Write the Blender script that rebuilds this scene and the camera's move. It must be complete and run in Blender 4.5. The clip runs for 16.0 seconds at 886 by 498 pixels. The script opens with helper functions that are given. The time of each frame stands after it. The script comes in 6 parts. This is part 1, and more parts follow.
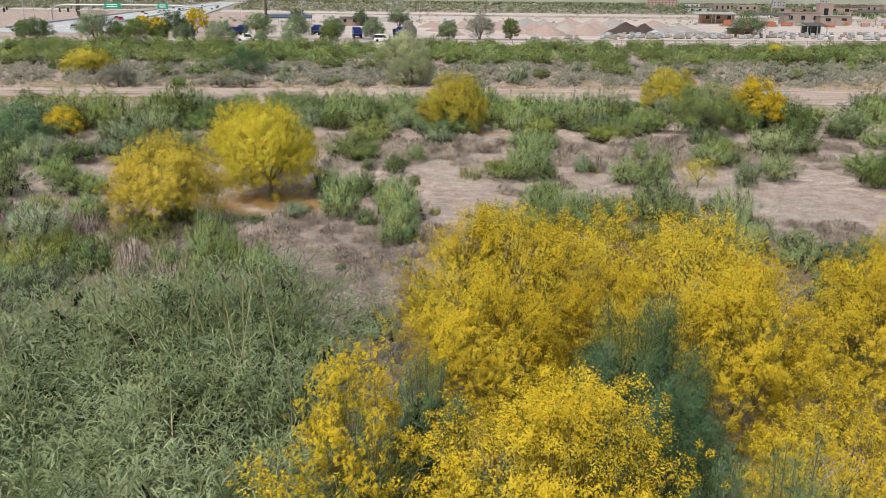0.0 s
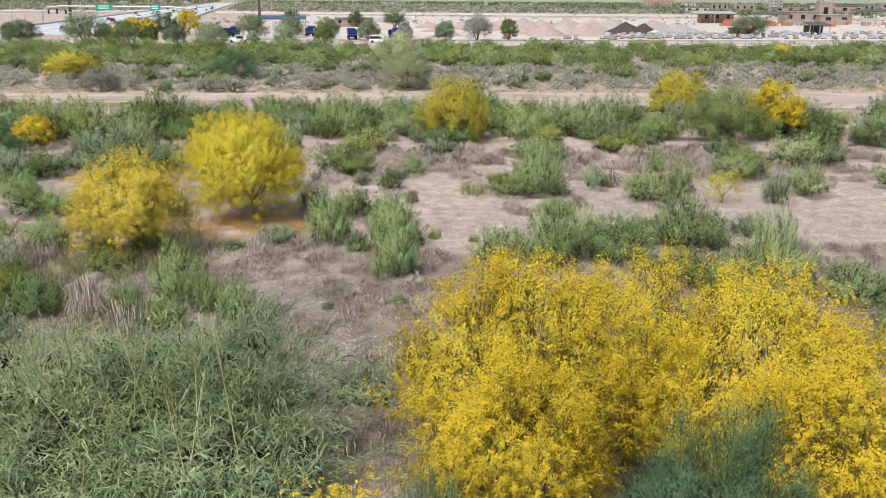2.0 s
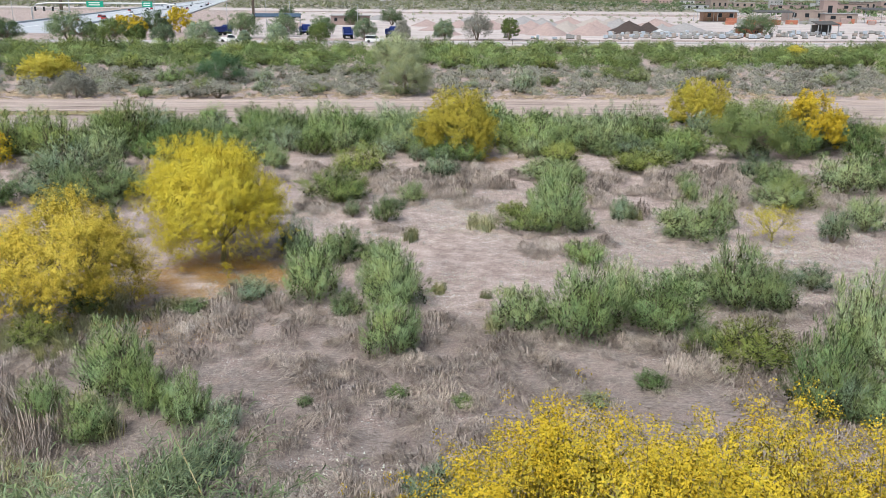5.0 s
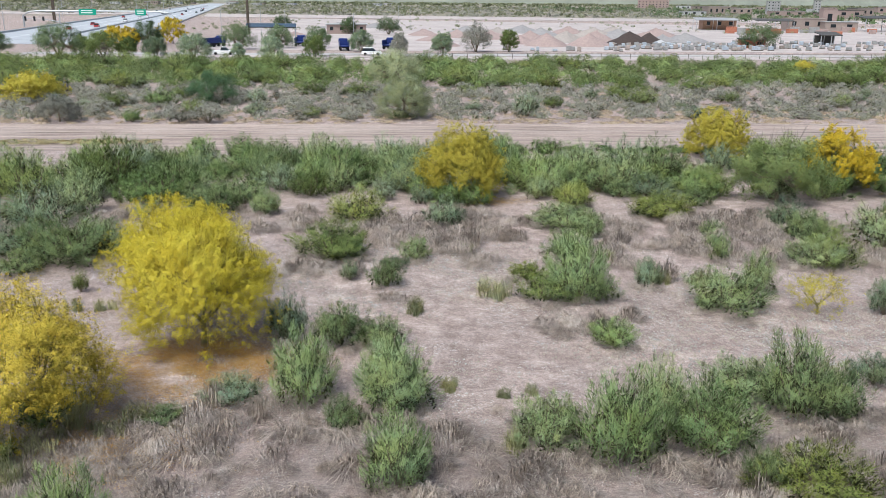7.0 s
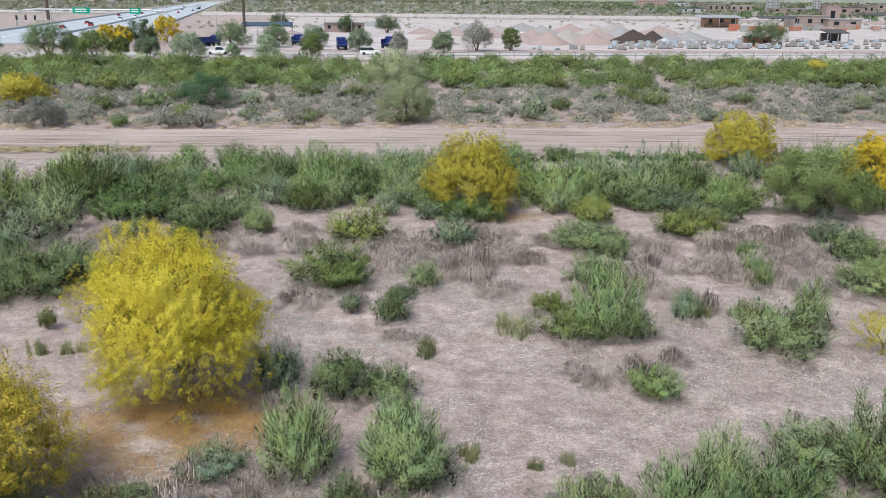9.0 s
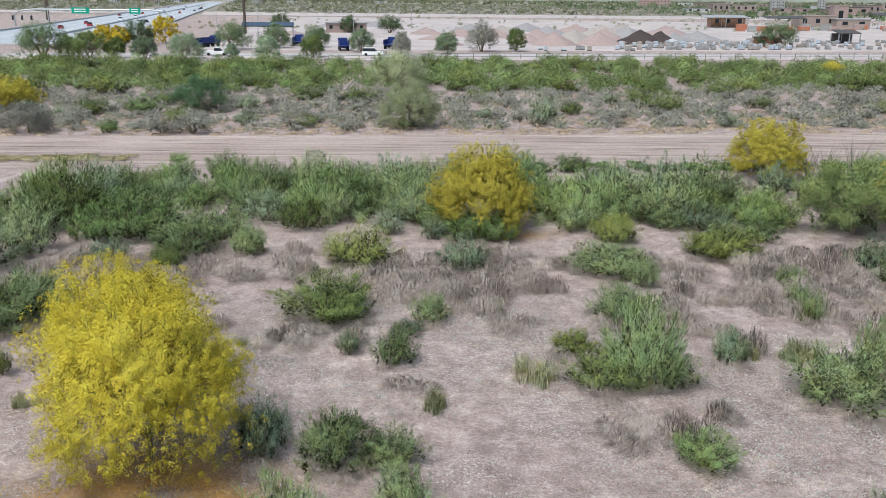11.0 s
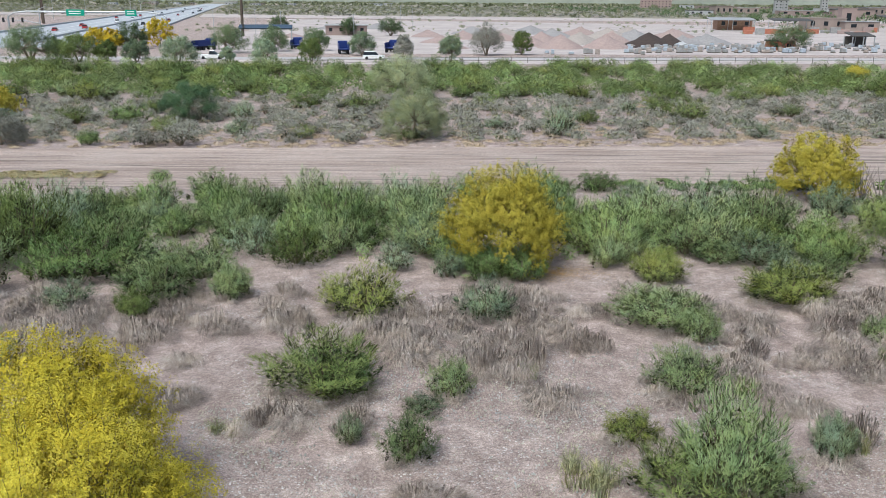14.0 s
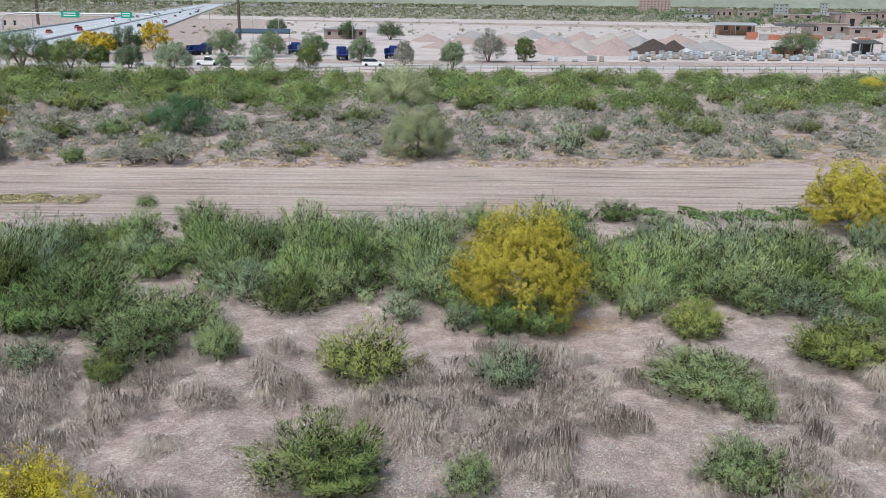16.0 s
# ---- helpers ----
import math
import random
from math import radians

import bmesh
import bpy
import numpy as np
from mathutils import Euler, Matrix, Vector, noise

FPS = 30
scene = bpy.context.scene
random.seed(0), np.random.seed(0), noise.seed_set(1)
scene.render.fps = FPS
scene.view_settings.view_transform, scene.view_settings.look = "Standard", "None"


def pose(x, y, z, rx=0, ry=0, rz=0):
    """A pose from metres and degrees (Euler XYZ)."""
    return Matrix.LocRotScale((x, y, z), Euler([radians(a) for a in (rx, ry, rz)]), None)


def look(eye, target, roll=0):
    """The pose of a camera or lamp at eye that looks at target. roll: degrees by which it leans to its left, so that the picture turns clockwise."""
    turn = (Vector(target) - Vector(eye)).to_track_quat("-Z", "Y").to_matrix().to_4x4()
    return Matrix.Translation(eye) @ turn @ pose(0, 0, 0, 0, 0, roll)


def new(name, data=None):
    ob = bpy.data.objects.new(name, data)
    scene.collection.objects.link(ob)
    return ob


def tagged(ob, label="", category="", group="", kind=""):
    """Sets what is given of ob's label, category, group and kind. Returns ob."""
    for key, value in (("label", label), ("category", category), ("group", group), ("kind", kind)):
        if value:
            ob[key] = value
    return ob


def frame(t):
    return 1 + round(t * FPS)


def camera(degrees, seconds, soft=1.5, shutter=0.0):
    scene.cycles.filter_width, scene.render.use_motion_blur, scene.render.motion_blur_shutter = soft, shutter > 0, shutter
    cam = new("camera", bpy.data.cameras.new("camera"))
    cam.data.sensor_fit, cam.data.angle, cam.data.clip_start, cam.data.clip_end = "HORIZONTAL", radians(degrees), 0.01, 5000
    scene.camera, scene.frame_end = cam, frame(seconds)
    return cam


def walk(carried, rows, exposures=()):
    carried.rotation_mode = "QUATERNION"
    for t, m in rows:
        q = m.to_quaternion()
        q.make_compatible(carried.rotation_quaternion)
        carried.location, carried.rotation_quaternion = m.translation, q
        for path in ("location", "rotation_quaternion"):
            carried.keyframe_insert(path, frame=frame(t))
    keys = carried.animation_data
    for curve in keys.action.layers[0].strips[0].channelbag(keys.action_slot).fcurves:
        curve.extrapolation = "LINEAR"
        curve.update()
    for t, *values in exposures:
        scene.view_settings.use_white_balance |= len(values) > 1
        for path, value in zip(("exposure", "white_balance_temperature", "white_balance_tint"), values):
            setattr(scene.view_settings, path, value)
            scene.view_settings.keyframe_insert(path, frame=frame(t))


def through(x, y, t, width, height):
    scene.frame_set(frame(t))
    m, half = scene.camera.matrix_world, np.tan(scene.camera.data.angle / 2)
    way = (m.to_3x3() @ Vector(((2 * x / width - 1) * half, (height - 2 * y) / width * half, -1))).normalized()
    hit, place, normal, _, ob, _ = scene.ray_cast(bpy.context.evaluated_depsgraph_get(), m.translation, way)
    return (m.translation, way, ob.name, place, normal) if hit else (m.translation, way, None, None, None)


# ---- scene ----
cam = camera(55.0, 16.0, soft=0.65)
PATH = [
    (0, (1.540, -1.904, 11.703), (1.548, 0.207, 11.085), 0.5),
    (0.5, (1.498, -0.643, 11.669), (1.508, 1.469, 11.051), 0.4),
    (1, (1.460, 0.627, 11.640), (1.471, 2.738, 11.022), 0.4),
    (1.5, (1.415, 1.894, 11.637), (1.427, 4.006, 11.020), 0.3),
    (2, (1.343, 3.208, 11.631), (1.359, 5.319, 11.014), 0.3),
    (2.5, (1.272, 4.541, 11.609), (1.290, 6.652, 10.991), 0.4),
    (3, (1.210, 5.780, 11.614), (1.230, 7.891, 10.996), 0.5),
    (3.2, (1.179, 6.326, 11.630), (1.200, 8.437, 11.009), 0.5),
    (5.3, (0.929, 11.743, 12.188), (0.954, 13.852, 11.563), 0.4),
    (5.5, (0.859, 12.312, 12.346), (0.887, 14.423, 11.727), 0.4),
    (6, (0.761, 13.577, 13.154), (0.789, 15.689, 12.540), 0.4),
    (6.5, (0.631, 14.874, 13.671), (0.663, 16.987, 13.058), 0.5),
    (7, (0.499, 16.226, 13.805), (0.533, 18.338, 13.189), 0.5),
    (7.5, (0.371, 17.530, 13.754), (0.408, 19.642, 13.141), 0.5),
    (8, (0.270, 18.739, 13.834), (0.304, 20.849, 13.215), 0.4),
    (8.5, (0.055, 19.956, 13.849), (0.091, 22.067, 13.230), 0.4),
    (9, (-0.106, 21.225, 13.841), (-0.067, 23.334, 13.220), 0.4),
    (9.2, (-0.146, 21.745, 13.862), (-0.108, 23.854, 13.236), 0.4),
    (11.5, (-0.465, 27.334, 13.714), (-0.433, 29.445, 13.095), 0.4),
    (12, (-0.621, 28.625, 13.633), (-0.587, 30.737, 13.017), 0.5),
    (12.5, (-0.662, 29.832, 13.607), (-0.632, 31.945, 12.993), 0.4),
    (13, (-0.770, 31.038, 13.644), (-0.741, 33.150, 13.028), 0.4),
    (13.5, (-0.900, 32.272, 13.670), (-0.871, 34.383, 13.050), 0.4),
    (14, (-1.070, 33.481, 13.608), (-1.037, 35.593, 12.992), 0.4),
    (14.5, (-1.251, 34.747, 13.564), (-1.214, 36.858, 12.948), 0.5),
    (15, (-1.413, 35.940, 13.668), (-1.376, 38.050, 13.045), 0.6),
    (15.5, (-1.521, 37.116, 14.082), (-1.484, 39.228, 13.467), 0.5),
    (16, (-1.690, 38.415, 14.535), (-1.650, 40.527, 13.922), 0.7),
]
walk(cam, [(t, look(eye, target, roll)) for t, eye, target, roll in PATH],
     [(0.0, 0.50, 6950, 4), (1.0, 0.80, 6850, 4), (2.0, 0.78, 6620, 4), (3.0, 0.74, 6430, 4), (5.5, 0.66, 6180, 4), (9.0, 0.54, 6020, 3), (16.0, 0.45, 6000, 2)])

# ---- light: a bright overcast day ----
SUN_ELEVATION, SUN_AZIMUTH = 58.0, 215.0
world = bpy.data.worlds.new("sky")
scene.world = world
world.use_nodes = True
sky = world.node_tree.nodes.new("ShaderNodeTexSky")
sky.sky_type, sky.sun_disc = "NISHITA", False
sky.sun_elevation, sky.sun_rotation = radians(SUN_ELEVATION), radians(SUN_AZIMUTH)
sky.air_density, sky.dust_density, sky.ozone_density = 1.0, 4.0, 1.0
backing = world.node_tree.nodes["Background"]
world.node_tree.links.new(sky.outputs[0], backing.inputs[0])
backing.inputs[1].default_value = 0.115
sun = new("sun", bpy.data.lights.new("sun", "SUN"))
sun.data.energy, sun.data.angle, sun.data.color = 2.3, radians(22), (1.0, 0.98, 0.95)
_a, _e = radians(SUN_AZIMUTH), radians(SUN_ELEVATION)
sun.matrix_world = look((0, 0, 60), (-math.sin(_a) * math.cos(_e) * 50, -math.cos(_a) * math.cos(_e) * 50, 60 - math.sin(_e) * 50))

# ---- materials ----
class Nodes:
    """A small builder for node materials."""

    def __init__(self, name, rough=0.8, metal=0.0, spec=0.3):
        self.m = bpy.data.materials.new(name)
        self.m.use_nodes = True
        self.t = self.m.node_tree
        self.b = self.t.nodes["Principled BSDF"]
        self.b.inputs["Roughness"].default_value = rough
        self.b.inputs["Metallic"].default_value = metal
        self.b.inputs["Specular IOR Level"].default_value = spec

    def node(self, kind, **inputs):
        n = self.t.nodes.new(kind)
        for k, v in inputs.items():
            self.put(n.inputs[k.replace("_", " ")], v)
        return n

    def put(self, socket, v):
        if isinstance(v, bpy.types.NodeSocket):
            self.t.links.new(v, socket)
        else:
            socket.default_value = v

    def place(self, scale=(1, 1, 1), world=True):
        c = self.t.nodes.new("ShaderNodeNewGeometry").outputs["Position"] if world else self.t.nodes.new("ShaderNodeTexCoord").outputs["Object"]
        mp = self.t.nodes.new("ShaderNodeMapping")
        mp.inputs["Scale"].default_value = scale
        self.t.links.new(c, mp.inputs[0])
        return mp.outputs[0]

    def noise(self, where, scale, detail=4.0, rough=0.6):
        n = self.node("ShaderNodeTexNoise", Vector=where, Scale=scale, Detail=detail, Roughness=rough)
        return n.outputs["Fac"]

    def ramp(self, fac, *stops):
        n = self.t.nodes.new("ShaderNodeValToRGB")
        self.put(n.inputs[0], fac)
        while len(n.color_ramp.elements) < len(stops):
            n.color_ramp.elements.new(0.5)
        for el, (p, c) in zip(n.color_ramp.elements, stops):
            el.position = p
            el.color = (*c, 1) if isinstance(c, tuple) else (c, c, c, 1)
        return n.outputs[0]

    def mix(self, fac, a, b, mode="MIX"):
        n = self.t.nodes.new("ShaderNodeMix")
        n.data_type, n.blend_type = "RGBA", mode
        self.put(n.inputs[0], fac)
        for s, v in ((n.inputs[6], a), (n.inputs[7], b)):
            self.put(s, (*v, 1) if isinstance(v, tuple) else v)
        return n.outputs[2]

    def math(self, op, a, b=0.0):
        n = self.t.nodes.new("ShaderNodeMath")
        n.operation = op
        self.put(n.inputs[0], a), self.put(n.inputs[1], b)
        return n.outputs[0]

    def bump(self, height, strength=0.5, distance=0.05):
        n = self.node("ShaderNodeBump", Height=height, Strength=strength, Distance=distance)
        self.put(self.b.inputs["Normal"], n.outputs[0])

    def base(self, colour):
        self.put(self.b.inputs["Base Color"], (*colour, 1) if isinstance(colour, tuple) else colour)
        return self.m


def leaf_material(name, dark, mid, light, through=0.14, rough=0.65, span=(0.22, 0.86), plants=0.5, shoots=0.8):
    """Leaves whose tone varies leaf by leaf, plant by plant and in soft patches."""
    n = Nodes(name, rough, 0, 0.08)
    island = n.t.nodes.new("ShaderNodeNewGeometry").outputs["Random Per Island"]
    plant = n.t.nodes.new("ShaderNodeObjectInfo").outputs["Random"]
    patch = n.noise(n.place(), 3.2, 3.0, 0.6)
    drift = n.noise(n.place(), 0.45, 2.0)
    f = n.math("ADD", n.math("MULTIPLY", island, 0.22), n.math("MULTIPLY", patch, 0.75))
    f = n.math("ADD", f, n.math("MULTIPLY", n.math("SUBTRACT", drift, 0.5), 0.5))
    f = n.math("ADD", f, n.math("MULTIPLY", n.math("SUBTRACT", plant, 0.5), plants))
    c = n.ramp(f, (span[0], dark), (0.52, mid), (span[1], light))
    # some shoots are yellower, some bluer
    c = n.mix(1.0, c, n.ramp(n.noise(n.place(), 1.3, 2.0), (0.36, (1 - 0.15 * shoots, 1 - 0.04 * shoots, 1.0)), (0.64, (1.0, 1 - 0.04 * shoots, 1 - 0.28 * shoots))), "MULTIPLY")
    n.base(c)
    tl = n.node("ShaderNodeBsdfTranslucent", Color=c)
    mixer = n.t.nodes.new("ShaderNodeMixShader")
    mixer.inputs[0].default_value = through
    n.t.links.new(n.b.outputs[0], mixer.inputs[1])
    n.t.links.new(tl.outputs[0], mixer.inputs[2])
    n.t.links.new(mixer.outputs[0], n.t.nodes["Material Output"].inputs[0])
    return n.m


def plain(name, colour, rough=0.6, metal=0.0, vary=0.25, scale=3.0):
    n = Nodes(name, rough, metal)
    a = n.noise(n.place(), scale, 5.0)
    b = n.noise(n.place(), scale * 9, 3.0)
    f = n.math("ADD", n.math("MULTIPLY", a, 0.6), n.math("MULTIPLY", b, 0.4))
    lo = tuple(v * (1 - vary) for v in colour)
    hi = tuple(min(v * (1 + vary), 0.95) for v in colour)
    n.bump(b, 0.15, 0.02)
    return n.base(n.ramp(f, (0.3, lo), (0.7, hi)))


M_BROOM = leaf_material("broom_leaf", (0.125, 0.158, 0.071), (0.238, 0.295, 0.139), (0.373, 0.415, 0.233))
M_TALL = leaf_material("fine_broom_leaf", (0.100, 0.138, 0.056), (0.203, 0.268, 0.116), (0.318, 0.381, 0.195))
M_BLUE = leaf_material("grey_green_leaf", (0.123, 0.158, 0.101), (0.235, 0.289, 0.187), (0.349, 0.407, 0.293))
M_DARK = leaf_material("dark_leaf", (0.082, 0.119, 0.042), (0.205, 0.280, 0.107), (0.340, 0.419, 0.179))
M_CREO = leaf_material("creosote_leaf", (0.085, 0.110, 0.034), (0.186, 0.229, 0.079), (0.307, 0.345, 0.128))
M_YG = leaf_material("yellow_green_leaf", (0.130, 0.150, 0.039), (0.243, 0.271, 0.076), (0.373, 0.394, 0.137))
M_SAGE = leaf_material("sage_leaf", (0.170, 0.164, 0.140), (0.276, 0.266, 0.230), (0.396, 0.378, 0.329), shoots=0.3)
M_STRAW = leaf_material("dead_straw", (0.211, 0.169, 0.149), (0.415, 0.345, 0.307), (0.694, 0.601, 0.543), 0.1, 0.85, (0.28, 0.84), 0.15, 0.25)
M_GRASS = leaf_material("half_dry_grass", (0.19, 0.19, 0.10), (0.33, 0.32, 0.18), (0.50, 0.47, 0.30))
M_BLOOM = leaf_material("yellow_blossom", (0.530, 0.373, 0.030), (0.635, 0.461, 0.040), (0.730, 0.548, 0.070), 0.25, plants=0.15, shoots=0.35)
M_BLOOM_AMBER = leaf_material("amber_blossom", (0.500, 0.370, 0.047), (0.662, 0.503, 0.080), (0.785, 0.626, 0.146), 0.2, plants=0.15, shoots=0.35)
M_BLOOM_LEMON = leaf_material("lemon_blossom", (0.43, 0.345, 0.030), (0.60, 0.49, 0.050), (0.76, 0.64, 0.11), 0.2, plants=0.15, shoots=0.35)
M_BLOOM_OLD = leaf_material("fading_blossom", (0.383, 0.314, 0.045), (0.522, 0.439, 0.077), (0.635, 0.550, 0.135), 0.25, plants=0.15, shoots=0.35)
M_TWIG = leaf_material("green_twig", (0.24, 0.21, 0.025), (0.42, 0.37, 0.045), (0.57, 0.50, 0.08))
M_PALO = leaf_material("palo_verde_leaf", (0.101, 0.131, 0.042), (0.185, 0.229, 0.084), (0.279, 0.319, 0.150))
M_REED = leaf_material("reed_leaf", (0.078, 0.102, 0.046), (0.215, 0.265, 0.142), (0.45, 0.485, 0.31), 0.15, 0.6, (0.28, 0.84), 0.3, 0.6)
M_CANE = leaf_material("dry_cane", (0.27, 0.22, 0.13), (0.40, 0.33, 0.205), (0.50, 0.43, 0.29), 0.1)
M_PALEGREEN = leaf_material("pale_green_leaf", (0.254, 0.273, 0.159), (0.441, 0.465, 0.286), (0.625, 0.640, 0.430))
M_BELT = leaf_material("belt_leaf", (0.085, 0.106, 0.043), (0.162, 0.194, 0.085), (0.255, 0.285, 0.132))
M_TAMARISK = leaf_material("tamarisk_leaf", (0.062, 0.114, 0.059), (0.142, 0.218, 0.119), (0.271, 0.367, 0.213))
M_FARGREEN = leaf_material("street_tree_leaf", (0.079, 0.109, 0.056), (0.135, 0.182, 0.096), (0.198, 0.244, 0.135))
# lightened and greyed, so the leaf colour itself carries distance haze
M_SCRUB = leaf_material("hazed_scrub_leaf", (0.16, 0.165, 0.105), (0.235, 0.24, 0.16), (0.33, 0.325, 0.235))
# twigs painted near-black to put shade into the insides of plants
M_INNER_SHADE = leaf_material("shaded_twigs", (0.026, 0.027, 0.014), (0.055, 0.056, 0.03), (0.11, 0.107, 0.06), 0.05)
M_GOLDTWIG = leaf_material("golden_twig", (0.276, 0.218, 0.033), (0.425, 0.336, 0.055), (0.575, 0.459, 0.088), 0.1)
M_BARK = plain("bark", (0.16, 0.125, 0.09), 0.9, 0, 0.35, 6.0)
M_GREENBARK = plain("green_bark", (0.17, 0.15, 0.07), 0.8, 0, 0.3, 6.0)


M_BUFF = leaf_material("buff_weed", (0.30, 0.225, 0.155), (0.43, 0.335, 0.245), (0.55, 0.445, 0.34), 0.1, 0.9, shoots=0.3)


def ground_material():
    n = Nodes("desert_ground", 0.95, 0, 0.15)
    p = n.place()
    big = n.noise(p, 0.10, 5.0, 0.6)
    mid = n.noise(p, 0.9, 8.0, 0.72)
    fine = n.noise(p, 9.0, 6.0, 0.75)
    grit = n.noise(p, 34.0, 3.0, 0.7)
    sand = n.ramp(mid, (0.33, (0.215, 0.174, 0.163)), (0.5, (0.325, 0.270, 0.255)), (0.68, (0.50, 0.43, 0.41)))
    crust = n.ramp(mid, (0.33, (0.20, 0.161, 0.152)), (0.67, (0.35, 0.292, 0.277)))
    c = n.mix(n.ramp(big, (0.40, 0.0), (0.58, 0.8)), sand, crust)
    # fine clods and grit
    c = n.mix(0.8, c, n.ramp(fine, (0.34, (0.30, 0.28, 0.26)), (0.5, (0.51, 0.49, 0.475)), (0.68, (0.76, 0.75, 0.73))), "OVERLAY")
    c = n.mix(1.0, c, n.ramp(grit, (0.38, (0.28, 0.26, 0.245)), (0.62, (0.76, 0.75, 0.74))), "OVERLAY")
    # gravel patches of pale and grey stones
    stones = n.node("ShaderNodeTexVoronoi", Vector=p, Scale=11.0)
    patch = n.ramp(n.noise(p, 0.22, 4.0), (0.45, 0.0), (0.56, 1.0))
    tone = n.ramp(stones.outputs["Color"], (0.2, (0.30, 0.275, 0.262)), (0.5, (0.48, 0.445, 0.42)), (0.8, (0.70, 0.675, 0.65)))
    cover = n.math("MULTIPLY", n.ramp(stones.outputs["Distance"], (0.30, 0.95), (0.42, 0.0)), patch)
    c = n.mix(n.math("MULTIPLY", cover, n.ramp(n.noise(p, 3.0, 3.0), (0.42, 0.0), (0.55, 1.0))), c, tone)
    # scattered dark twigs and straw litter in drifts
    litter = n.noise(n.place((0.6, 2.2, 1)), 5.0, 6.0, 0.8)
    drift = n.ramp(n.noise(p, 0.16, 4.0), (0.44, 0.1), (0.56, 1.0))
    c = n.mix(n.math("MULTIPLY", n.ramp(litter, (0.52, 0.0), (0.60, 0.55)), drift), c, (0.20, 0.165, 0.15))
    # a broad mat of trampled dead grass across the near wash, darkened for the shade under its strands
    xy = n.node("ShaderNodeSeparateXYZ", Vector=p)
    band = n.ramp(n.math("MULTIPLY", n.math("ADD", xy.outputs[1], n.math("MULTIPLY", n.noise(p, 0.25, 4.0), 9.0)), 0.01), (0.24, 0.0), (0.29, 1.0), (0.425, 1.0), (0.475, 0.0))
    shaded_thatch = n.noise(n.place((0.7, 1.6, 1)), 6.0, 6.0, 0.8)
    c = n.mix(n.math("MULTIPLY", band, n.ramp(n.noise(p, 0.9, 4.0), (0.40, 0.1), (0.54, 0.85))), c, n.ramp(shaded_thatch, (0.36, (0.10, 0.082, 0.074)), (0.5, (0.20, 0.166, 0.150)), (0.66, (0.36, 0.305, 0.28))))
    # low scrub darkens the far plain
    scrub = n.math("MULTIPLY", n.ramp(n.math("MULTIPLY", xy.outputs[1], 0.001), (0.62, 0.0), (0.72, 1.0)), n.ramp(n.noise(n.place((1, 0.35, 1)), 0.03, 6.0, 0.75), (0.36, 0.0), (0.56, 0.9)))
    c = n.mix(scrub, c, (0.17, 0.17, 0.11))
    n.bump(n.math("ADD", n.math("MULTIPLY", mid, 0.35), n.math("ADD", n.math("MULTIPLY", fine, 0.5), n.math("ADD", n.math("MULTIPLY", grit, 0.25), n.math("MULTIPLY", cover, 0.35)))), 0.8, 0.11)
    return n.base(c)


def track_material():
    n = Nodes("graded_dirt", 0.95, 0, 0.15)
    p = n.place()
    turned = n.place((0.012, 1.0, 1))
    turned.node.inputs["Rotation"].default_value = (0, 0, 0)
    streak = n.noise(turned, 1.1, 6.0, 0.8)
    line = n.noise(n.place((0.008, 2.4, 1)), 1.0, 3.0, 0.6)
    cloud = n.noise(p, 0.12, 5.0)
    grit = n.noise(p, 6.0, 6.0, 0.75)
    c = n.ramp(streak, (0.34, (0.185, 0.143, 0.125)), (0.5, (0.292, 0.234, 0.209)), (0.68, (0.40, 0.335, 0.302)))
    c = n.mix(n.ramp(line, (0.36, 0.9), (0.45, 0.0)), c, (0.12, 0.097, 0.086))
    c = n.mix(n.ramp(cloud, (0.4, 0.0), (0.7, 0.4)), c, (0.38, 0.325, 0.295))
    c = n.mix(0.6, c, n.ramp(grit, (0.34, (0.34, 0.32, 0.30)), (0.66, (0.70, 0.69, 0.68))), "OVERLAY")
    n.bump(n.math("ADD", streak, n.math("MULTIPLY", grit, 0.3)), 0.8, 0.10)
    return n.base(c)


M_GROUND = ground_material()
M_TRACK = track_material()
M_PALE = plain("pale_dirt", (0.40, 0.345, 0.325), 0.95, 0, 0.30, 0.09)
M_ASPHALT = plain("worn_asphalt", (0.36, 0.34, 0.33), 0.85, 0, 0.15, 0.4)
M_PETAL = leaf_material("fallen_petals", (0.28, 0.155, 0.06), (0.42, 0.245, 0.095), (0.56, 0.36, 0.16), 0.05, 0.9)

M_PEBBLE = leaf_material("pebble", (0.36, 0.33, 0.31), (0.58, 0.545, 0.52), (0.78, 0.76, 0.74), 0.0, 0.9)
M_DEADWOOD = plain("dead_wood", (0.27, 0.23, 0.20), 0.9, 0, 0.25, 5.0)

